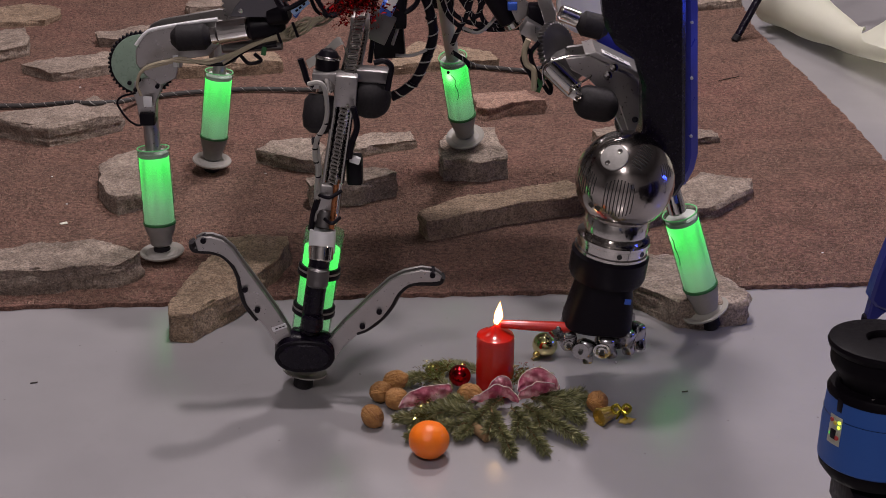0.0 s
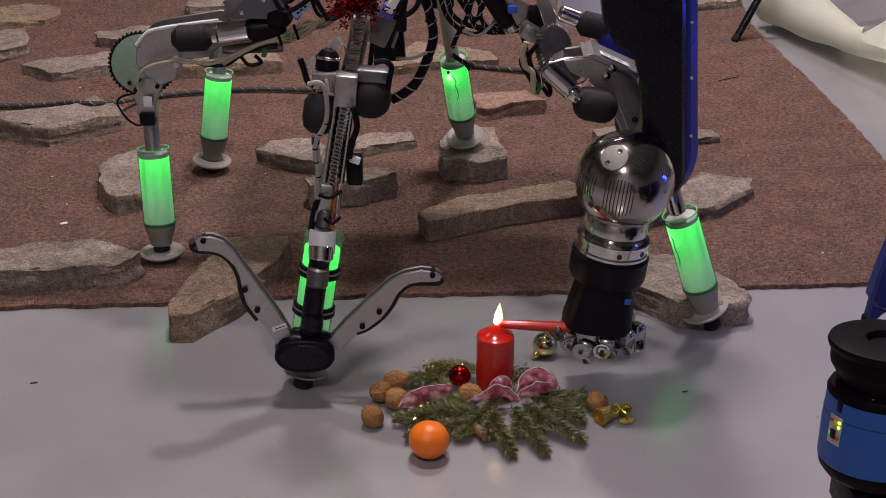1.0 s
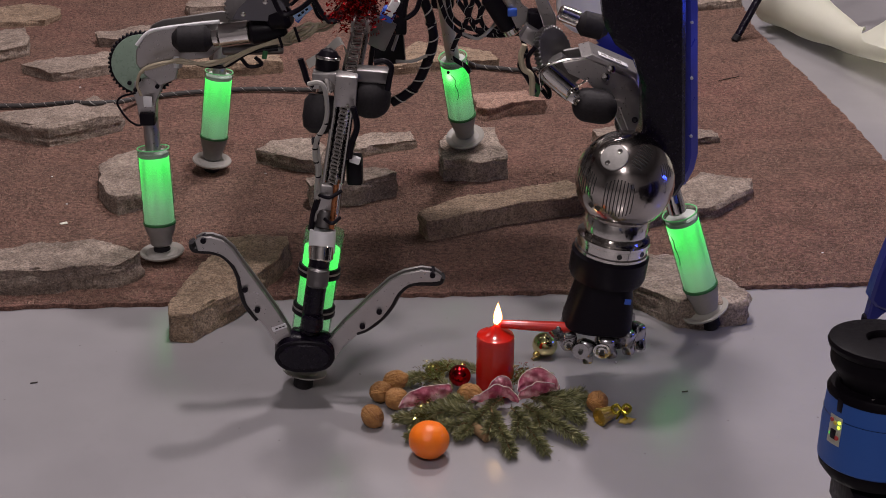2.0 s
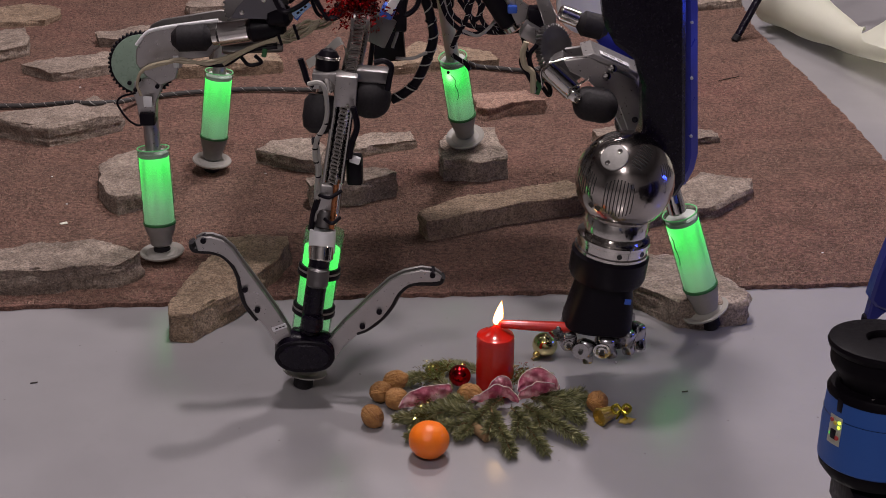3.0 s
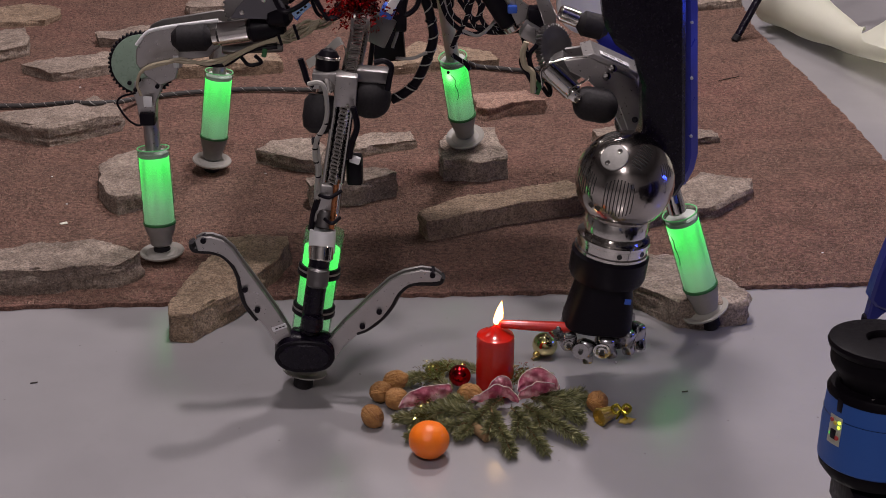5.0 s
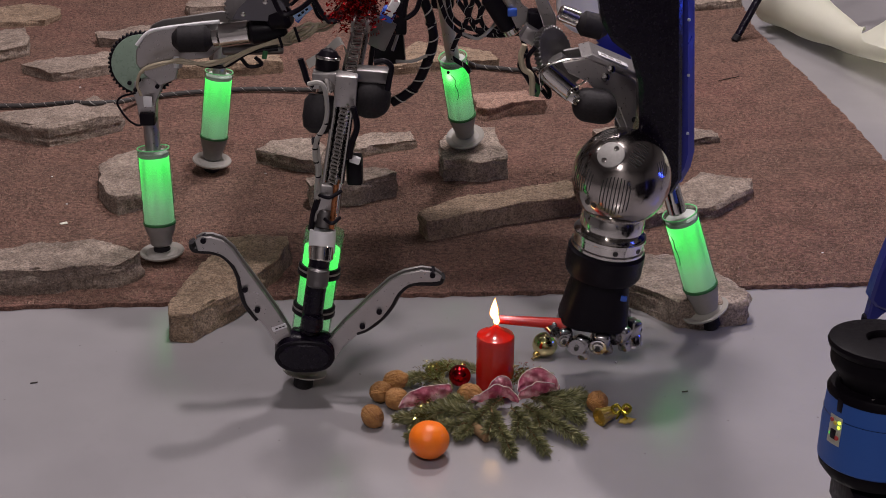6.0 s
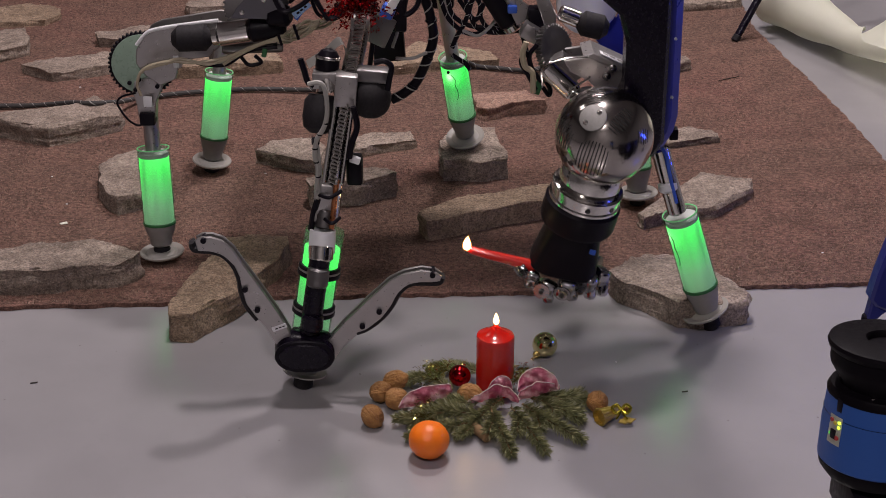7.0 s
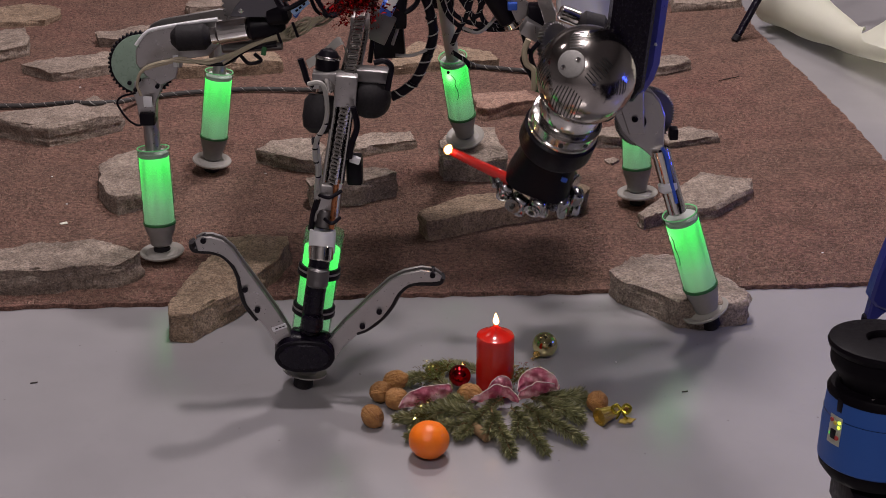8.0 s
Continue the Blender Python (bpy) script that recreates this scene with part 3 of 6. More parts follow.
    runs = [[(-0.531, 2.47, 0.403), (-0.498, 2.47, 0.414), (-0.467, 2.47, 0.423), (-0.417, 2.47, 0.414), (-0.365, 2.47, 0.435), (-0.334, 2.47, 0.45), (-0.284, 2.47, 0.462)], [(-0.539, 2.47, 0.397), (-0.526, 2.47, 0.408), (-0.487, 2.47, 0.418), (-0.442, 2.47, 0.416), (-0.386, 2.47, 0.427), (-0.34, 2.47, 0.447), (-0.285, 2.47, 0.468)], [(-0.392, 2.47, 0.414), (-0.355, 2.47, 0.437), (-0.314, 2.47, 0.456), (-0.273, 2.47, 0.468), (-0.243, 2.47, 0.481), (-0.208, 2.47, 0.487), (-0.172, 2.47, 0.519)], [(-0.304, 2.47, 0.46), (-0.263, 2.47, 0.476), (-0.238, 2.47, 0.484), (-0.203, 2.47, 0.499), (-0.181, 2.47, 0.54)], [(-0.294, 2.47, 0.456), (-0.272, 2.47, 0.458), (-0.253, 2.47, 0.476), (-0.223, 2.47, 0.491), (-0.192, 2.47, 0.509)]]
    wires(thigh, "beige_wire", TAN_WIRE, runs, 0.003, "beige wire bundle")
    fan = [[(-0.292, 2.46, 0.463), (-0.262, 2.455, 0.478 + 0.006 * k), (-0.236, 2.45, 0.49 + 0.005 * k), (-0.222, 2.45, 0.4985 + 0.002 * k), (-0.205, 2.45, 0.508)] for k in (-2, -1, 0, 1, 2)]
    wires(thigh, "ribbon_lead", TAN_WIRE, fan, 0.0022, "spread pale ribbon lead")
    wires(thigh, "ribbon_lead", TAN_WIRE, [[(-0.268, 2.45, 0.468), (-0.2655, 2.448, 0.48), (-0.245, 2.446, 0.501), (-0.232, 2.446, 0.504), (-0.2375, 2.446, 0.492), (-0.262, 2.448, 0.474)]], 0.002)
    part("wire_sleeve", rod((-0.207, 2.45, 0.507), (-0.172, 2.45, 0.535), 0.007, seg=14), BLACK, thigh, "black shrink sleeve")
    for p, q in (((-0.29, 2.447, 0.478), (-0.284, 2.447, 0.458)), ((-0.262, 2.442, 0.4975), (-0.2535, 2.442, 0.4705))):
        part("cable_tie", rod(p, q, 0.0026, seg=8), BLACK, thigh)
    part("hip_guard", plate([(-0.372, 0.504), (-0.362, 0.522), (-0.345, 0.54), (-0.33, 0.552), (-0.296, 0.552), (-0.28, 0.533), (-0.272, 0.514), (-0.278, 0.502)], 0.004, Matrix.Translation((0, 2.455, 0)), 0.001), SMOKED, thigh, "smoked clear hip guard")
    for p in ((-0.313, 0.538), (-0.285, 0.514), (-0.352, 0.515)):
        part("guard_screw", lathe([(0.0045, 0), (0.0045, 0.002), (0.002, 0.0035)], basis((p[0], 2.453, p[1]), (p[0], 2.4, p[1])), 12), CHROME, thigh)
    part("hip_motor", rod((-0.31, 2.47, 0.503), (-0.268, 2.46, 0.509), 0.019, seg=24, soft=0.2), BLACK, thigh, "black hip motor")
    part("name_plate", box((0.036, 0.003, 0.012), Matrix.Translation((-0.246, 2.43, 0.528)) @ pose(0, 0, 0, 0, -40, 0), 0.0008), PALE_BLUE, thigh, "pale blue name plate with small marks")
    for k in (-0.008, 0.0, 0.009):
        part("plate_mark", box((0.005, 0.001, 0.0035), Matrix.Translation((-0.246, 2.4275, 0.528)) @ pose(0, 0, 0, 0, -40, 0) @ Matrix.Translation((k, 0, 0)), 0), BLACK, thigh)
    wires(thigh, "black_wire", BLACK, [[(-0.458, 2.475, 0.42), (-0.428, 2.475, 0.412), (-0.388, 2.475, 0.412), (-0.346, 2.475, 0.438), (-0.295, 2.475, 0.446)], [(-0.361, 2.475, 0.427), (-0.347, 2.475, 0.412), (-0.325, 2.475, 0.417), (-0.336, 2.475, 0.43)], [(-0.271, 2.475, 0.528), (-0.241, 2.475, 0.548), (-0.222, 2.475, 0.508), (-0.198, 2.475, 0.503), (-0.162, 2.475, 0.538)]], 0.0035)
    part("wire_board", box((0.009, 0.004, 0.016), Matrix.Translation((-0.318, 2.47, 0.436)) @ pose(0, 0, 0, 0, 12, 0), 0.002), GREEN_BOARD, thigh)
    part("plug", box((0.008, 0.006, 0.02), Matrix.Translation((-0.253, 2.45, 0.513)) @ pose(0, 0, 0, 0, 35, 0), 0.001), BLUE_PLASTIC, thigh)
    part("cable_tie", cable([(-0.262, 2.468, 0.487), (-0.258, 2.468, 0.479), (-0.256, 2.468, 0.469)], 0.0025), BLACK, thigh)
    wires(ROBOT, "hanging_wire", BLACK, [[(-0.562, 2.51, 0.344), (-0.589, 2.51, 0.336), (-0.597, 2.51, 0.322), (-0.582, 2.51, 0.294), (-0.563, 2.51, 0.281), (-0.548, 2.51, 0.289)]], 0.002)
    wires(ROBOT, "knee_wire", TAN_WIRE, [[(-0.534, 2.495, 0.397), (-0.547, 2.495, 0.387), (-0.554, 2.495, 0.365), (-0.549, 2.495, 0.344)], [(-0.539, 2.495, 0.395), (-0.508, 2.495, 0.403), (-0.48, 2.495, 0.41)]], 0.003)
    part("wire_clip", box((0.01, 0.004, 0.022), Matrix.Translation((-0.479, 2.485, 0.413)), 0.001), WHITE, thigh)
    return thigh


BOLTS = [(-0.553, 2.51, 0.37), (-0.571, 2.51, 0.364), (-0.561, 2.51, 0.351), (-0.521, 2.51, 0.357), (-0.534, 2.51, 0.4)]
LEFT_THIGH = left_leg()


def gripper_leg():
    """The front leg: a foot with two folding claws, a banded light tube and a chain drive above."""
    foot, top = (-0.23, 2.045, 0.0), (-0.19, 2.075, 0.246)
    m = basis(foot, top)
    part("foot_stub", lathe([(0.013, 0.0), (0.016, 0.003), (0.016, 0.026), (0.013, 0.03)], seg=24), RUBBER, ROBOT, "black rubber foot", turn=m)
    rim = [(0.012, 0.026), (0.033, 0.026), (0.036, 0.0275), (0.0355, 0.0295), (0.033, 0.0285), (0.02, 0.0285), (0.016, 0.034), (0.012, 0.034)]
    part("foot_pad", lathe(rim, seg=48), FROST, ROBOT, "translucent silicone suction disc", turn=m)
    hub = part("claw_hub", box((0.1, 0.056, 0.062), Matrix.Translation((-0.219, 2.02, 0.0855)) @ pose(0, 0, 0, 0, 3, 0), 0.0277, segs=7), GLOSS_BLACK, ROBOT, "glossy black rounded claw hub")
    for name, wide, tall, deep, at, mat in (("hub_rim", 0.0475, 0.0285, 0.006, 1.9935, BLACK), ("hub_cover", 0.0405, 0.0225, 0.004, 1.9905, GLOSS_BLACK)):
        oval = [(-0.219 + wide * abs(math.cos(t)) ** 0.75 * math.copysign(1, math.cos(t)), 0.0855 + tall * math.sin(t) * (1 - 0.12 * math.cos(t) ** 8)) for t in [i * math.tau / 40 for i in range(40)]]
        part(name, plate(oval, deep, Matrix.Translation((0, at, 0)), 0.0018), mat, hub, "raised oval hub cover")
    part("hub_neck", lathe([(0.03, 0), (0.026, 0.01), (0.018, 0.022), (0.016, 0.032)], basis((-0.222, 2.045, 0.089), (-0.215, 2.05, 0.128))), GLOSS_BLACK, hub)
    tube = basis((-0.215, 2.055, 0.092), top)
    part("light_tube", lathe([(0.026, 0.0), (0.0285, 0.002), (0.0285, 0.150), (0.026, 0.152)], seg=40), GLOW, ROBOT, "glowing green frosted tube", turn=tube)
    part("tube_shell", lathe([(0.0305, 0.0), (0.0312, 0.002), (0.0312, 0.178), (0.0305, 0.18), (0.0295, 0.178), (0.0295, 0.003)], seg=40, closed=False), CLEAR, ROBOT, "clear acrylic tube", turn=tube)
    core = part("actuator_core", rod((-0.212, 2.018, 0.114), (-0.192, 2.042, 0.242), 0.0165, seg=24), GLOSS_BLACK, ROBOT, "black linear actuator core")
    part("core_sleeve", rod((-0.198, 2.022, 0.195), (-0.194, 2.029, 0.225), 0.0172, seg=24), DARK_STEEL, core)
    part("core_sleeve", rod((-0.208, 2.012, 0.123), (-0.205, 2.015, 0.15), 0.0176, seg=24), GLOSS_BLACK, core)
    for h in (0.037, 0.103):
        band = part("clamp_band", lathe([(0.032, h), (0.0345, h + 0.002), (0.0345, h + 0.0075), (0.032, h + 0.0095)], seg=40), BLACK, ROBOT, "black clamp band", turn=tube)
        band2 = part("clamp_band", lathe([(0.032, h + 0.012), (0.034, h + 0.0125), (0.034, h + 0.016), (0.032, h + 0.018)], seg=40), BLACK, ROBOT, turn=tube)
        part("clamp_wall", lathe([(0.0322, h + 0.008), (0.0333, h + 0.008), (0.0333, h + 0.014), (0.0322, h + 0.014)], seg=40), GREY, ROBOT, turn=tube)
    part("steel_collar", rod((-0.192, 2.04, 0.231), (-0.19, 2.05, 0.256), 0.0195, seg=32), CHROME, ROBOT, "polished steel collar")
    collar = [(0.0195, 0), (0.021, 0.002), (0.021, 0.036), (0.0205, 0.038), (0.0165, 0.038), (0.016, 0.03)]
    part("white_collar", lathe(collar, basis((-0.191, 2.05, 0.24), (-0.188, 2.058, 0.276)), 36), WHITE, ROBOT, "white plastic collar")
    # two claws
    left = [(-0.381, 0.282), (-0.371, 0.288), (-0.356, 0.288), (-0.339, 0.282), (-0.323, 0.266), (-0.309, 0.241), (-0.285, 0.202), (-0.26, 0.159), (-0.242, 0.123), (-0.24, 0.105), (-0.256, 0.09), (-0.267, 0.103), (-0.278, 0.128), (-0.296, 0.152), (-0.308, 0.172), (-0.313, 0.196), (-0.316, 0.22), (-0.323, 0.239), (-0.338, 0.255), (-0.357, 0.262), (-0.377, 0.264)]
    right = [(-0.182, 0.107), (-0.156, 0.139), (-0.119, 0.178), (-0.083, 0.213), (-0.061, 0.225), (-0.034, 0.231), (-0.011, 0.227), (-0.002, 0.22), (-0.004, 0.212), (-0.016, 0.21), (-0.037, 0.21), (-0.053, 0.206), (-0.069, 0.192), (-0.08, 0.17), (-0.095, 0.148), (-0.117, 0.129), (-0.138, 0.115), (-0.159, 0.095), (-0.172, 0.074), (-0.184, 0.086)]
    pads = ([(-0.387, 2.017, 0.276), (-0.383, 2.017, 0.264), (-0.356, 2.017, 0.261), (-0.338, 2.017, 0.253), (-0.324, 2.017, 0.235), (-0.317, 2.017, 0.213), (-0.315, 2.017, 0.191), (-0.308, 2.017, 0.166), (-0.293, 2.017, 0.143)], [(-0.001, 2.017, 0.217), (-0.007, 2.017, 0.207), (-0.037, 2.017, 0.207), (-0.055, 2.017, 0.203), (-0.07, 2.017, 0.188), (-0.081, 2.017, 0.166), (-0.096, 2.017, 0.146), (-0.118, 2.017, 0.127), (-0.136, 2.017, 0.119)])
    holes = ([(-0.367, 2.004, 0.283), (-0.308, 2.004, 0.199), (-0.291, 2.004, 0.163)], [(-0.016, 2.004, 0.224), (-0.1, 2.004, 0.16), (-0.127, 2.004, 0.134)])
    for outline, line, pins, tag in ((left, pads[0], holes[0], True), (right, pads[1], holes[1], False)):
        bm = plate(outline, 0.005, Matrix.Translation((0, 2.009, 0)), 0.0012)
        plate(outline, 0.005, Matrix.Translation((0, 2.024, 0)), 0.0012, bm)
        claw = part("claw", bm, STEEL, ROBOT, "curved aluminium claw of twin plates")
        pad = bmesh.new()
        cable(line, 0.0056, 8, pad)
        bmesh.ops.scale(pad, vec=(1, 2.2, 1), verts=pad.verts[:], space=Matrix.Translation((0, -2.0165, 0)))
        part("claw_pad", pad, RUBBER, claw, "black rubber grip lining")
        for p in pins:
            part("claw_pin", lathe([(0.0045, 0), (0.0045, 0.026), (0.003, 0.027)], basis(Vector(p) + Vector((0, 0.024, 0)), p), 14), BLACK, claw)
        if tag:
            part("sticker", box((0.024, 0.001, 0.008), Matrix.Translation((-0.258, 2.006, 0.131)) @ pose(0, 0, 0, 0, -22, 0), 0), WHITE, claw, "small white sticker with dark marks")
            for k in (-0.006, 0.0005, 0.006):
                part("sticker_mark", box((0.0038, 0.001, 0.0016), Matrix.Translation((-0.257, 2.005, 0.1315)) @ pose(0, 0, 0, 0, -22, 0) @ Matrix.Translation((k, 0, 0)), 0), BLACK, claw)
    # frame with chain above the collar
    part("lower_block", box((0.03, 0.03, 0.05), Matrix.Translation((-0.186, 2.075, 0.326)) @ pose(0, 0, 0, 0, 4, 0), 0.003), STEEL, ROBOT)
    part("copper_rod", rod((-0.174, 2.052, 0.281), (-0.164, 2.065, 0.359), 0.0042), COPPER, ROBOT, "copper-coloured push rod")
    part("guide_tube", rod((-0.178, 2.072, 0.281), (-0.165, 2.08, 0.36), 0.0125), CHROME, ROBOT)
    part("foot_tube", rod((-0.188, 2.06, 0.278), (-0.182, 2.07, 0.307), 0.014), DARK_STEEL, ROBOT)
    part("frame_rail", rod((-0.186, 2.07, 0.346), (-0.162, 2.1, 0.488), 0.0042, seg=10), CHROME, ROBOT)
    part("frame_rail", rod((-0.158, 2.07, 0.35), (-0.136, 2.1, 0.488), 0.0042, seg=10), CHROME, ROBOT)
    part("frame_web", box((0.024, 0.014, 0.17), basis((-0.172, 2.085, 0.349), (-0.15, 2.115, 0.482)) @ Matrix.Translation((0, 0, 0.085)), 0.002), BLACK, ROBOT)
    part("drive_chain", chain((-0.171, 2.064, 0.355), (-0.149, 2.089, 0.475), 0.018), CHROME, ROBOT, "steel drive chain")
    for a, b in (((-0.194, 2.06, 0.336), (-0.157, 2.06, 0.342)), ((-0.184, 2.05, 0.299), (-0.16, 2.05, 0.301))):
        part("cable_tie", cable([a, ((Vector(a) + Vector(b)) / 2 + Vector((0, -0.012, -0.003))), b], 0.003), BLACK, ROBOT)
    part("knee_bracket", box((0.034, 0.03, 0.05), Matrix.Translation((-0.148, 2.1, 0.494)) @ pose(0, 0, 0, 0, 5, 0), 0.003), STEEL, ROBOT, "bright aluminium knee bracket")
    part("knee_cheek", box((0.042, 0.03, 0.026), Matrix.Translation((-0.179, 2.12, 0.504)), 0.003), STEEL, ROBOT)
    part("knee_cheek", box((0.05, 0.03, 0.02), Matrix.Translation((-0.108, 2.12, 0.511)) @ pose(0, 0, 0, 0, 4, 0), 0.003), DARK_STEEL, ROBOT)
    part("motor_cup", rod((-0.176, 2.115, 0.482), (-0.179, 2.125, 0.509), 0.019), CHROME, ROBOT)
    part("motor_top", lathe([(0.0175, 0), (0.0185, 0.006), (0.018, 0.022), (0.012, 0.031), (0.004, 0.034)], basis((-0.179, 2.13, 0.514), (-0.175, 2.135, 0.544))), BLACK, ROBOT, "black motor end bell")
    part("motor", lathe([(0.012, 0), (0.023, 0.008), (0.0265, 0.024), (0.0255, 0.05), (0.019, 0.06)], basis((-0.194, 2.1, 0.422), (-0.187, 2.12, 0.481))), RUBBER, ROBOT, "black rounded motor")
    part("motor_box", box((0.064, 0.06, 0.064), Matrix.Translation((-0.112, 2.12, 0.473)) @ pose(0, 0, 0, 0, 5, 0), 0.0295, segs=8), RUBBER, ROBOT, "black rounded motor housing")
    wires(ROBOT, "grey_hose", GREY_WIRE, [[(-0.202, 2.055, 0.517), (-0.189, 2.055, 0.52), (-0.179, 2.055, 0.515), (-0.175, 2.055, 0.495), (-0.175, 2.055, 0.468), (-0.181, 2.055, 0.447), (-0.192, 2.055, 0.428), (-0.196, 2.055, 0.403), (-0.192, 2.055, 0.38), (-0.195, 2.055, 0.347)], [(-0.193, 2.06, 0.425), (-0.191, 2.06, 0.401), (-0.19, 2.06, 0.373), (-0.192, 2.06, 0.345), (-0.197, 2.06, 0.321), (-0.201, 2.06, 0.292)]], 0.0038, "grey sheathed hose")
    for z, x in ((0.455, -0.177), (0.437, -0.187), (0.414, -0.195), (0.392, -0.194), (0.368, -0.192)):
        part("hose_tie", lathe([(0.0043, -0.0012), (0.0046, 0), (0.0043, 0.0012)], Matrix.Translation((x, 2.0555, z)), 12), BLACK, ROBOT)
    part("hose_nut", rod((-0.2, 2.06, 0.425), (-0.188, 2.06, 0.425), 0.0065, seg=6), BLACK, ROBOT)
    wires(ROBOT, "black_lead", BLACK, [[(-0.213, 2.07, 0.552), (-0.208, 2.07, 0.534), (-0.203, 2.07, 0.516), (-0.194, 2.07, 0.51)], [(-0.194, 2.06, 0.329), (-0.201, 2.06, 0.307), (-0.205, 2.06, 0.287), (-0.207, 2.06, 0.275)], [(-0.136, 2.07, 0.476), (-0.131, 2.07, 0.444), (-0.14, 2.07, 0.416), (-0.144, 2.07, 0.393)], [(-0.165, 2.07, 0.355), (-0.176, 2.07, 0.341), (-0.178, 2.07, 0.322), (-0.182, 2.07, 0.305)]], 0.005)
    part("side_switch", box((0.026, 0.025, 0.05), Matrix.Translation((-0.139, 2.11, 0.358)), 0.006), BLACK, ROBOT)
    part("white_plug", box((0.016, 0.01, 0.011), Matrix.Translation((-0.136, 2.08, 0.386)) @ pose(0, 0, 0, 0, 20, 0), 0.002), WHITE, ROBOT)
    part("white_plug", box((0.007, 0.008, 0.02), Matrix.Translation((-0.14, 2.085, 0.404)) @ pose(0, 0, 0, 0, 20, 0), 0.002), TAN_WIRE, ROBOT)
    part("elbow_plug", cable([(-0.104, 2.09, 0.539), (-0.089, 2.09, 0.542), (-0.078, 2.09, 0.533), (-0.081, 2.09, 0.514), (-0.084, 2.09, 0.496)], 0.0045), BLACK, ROBOT)
    strip = bmesh.new()
    path = spline([(-0.213, 2.15, 0.523), (-0.1845, 2.15, 0.542), (-0.164, 2.15, 0.5605), (-0.156, 2.15, 0.5575), (-0.152, 2.15, 0.54)], 8)
    lip = [(strip.verts.new(p), strip.verts.new(p + Vector((0.006, -0.012, -0.009)))) for p in path]
    for (p, q), (r, t) in zip(lip, lip[1:]):
        strip.faces.new((p, q, t, r))
    bmesh.ops.solidify(strip, geom=strip.faces[:], thickness=0.001)
    part("flat_cable", strip, GREY_WIRE, ROBOT, "grey flat ribbon cable")
    part("bell_ring", lathe([(0.0192, 0.018), (0.02, 0.019), (0.02, 0.022), (0.0186, 0.023)], basis((-0.179, 2.13, 0.514), (-0.175, 2.135, 0.544)), 28), CHROME, ROBOT)
    thigh = part("front_thigh", rod((-0.158, 2.12, 0.494), (-0.134, 2.2, 0.587), 0.0045, seg=10), CHROME, ROBOT, "steel rail of the front thigh", pivot=KNEE_A)
    part("frame_rail", rod((-0.134, 2.12, 0.494), (-0.114, 2.2, 0.587), 0.0045, seg=10), CHROME, thigh)
    part("frame_web", box((0.022, 0.012, 0.17), basis((-0.147, 2.135, 0.485), (-0.123, 2.22, 0.6)) @ Matrix.Translation((0, 0, 0.085)), 0.002), BLACK, thigh)
    part("drive_chain", chain((-0.143, 2.1, 0.51), (-0.126, 2.17, 0.592), 0.018), CHROME, thigh, "steel drive chain")
    part("top_block", box((0.03, 0.03, 0.045), Matrix.Translation((-0.129, 2.19, 0.572)) @ pose(0, 0, 0, 25, 6, 0), 0.003), STEEL, thigh)
    return thigh


FRONT_THIGH = gripper_leg()


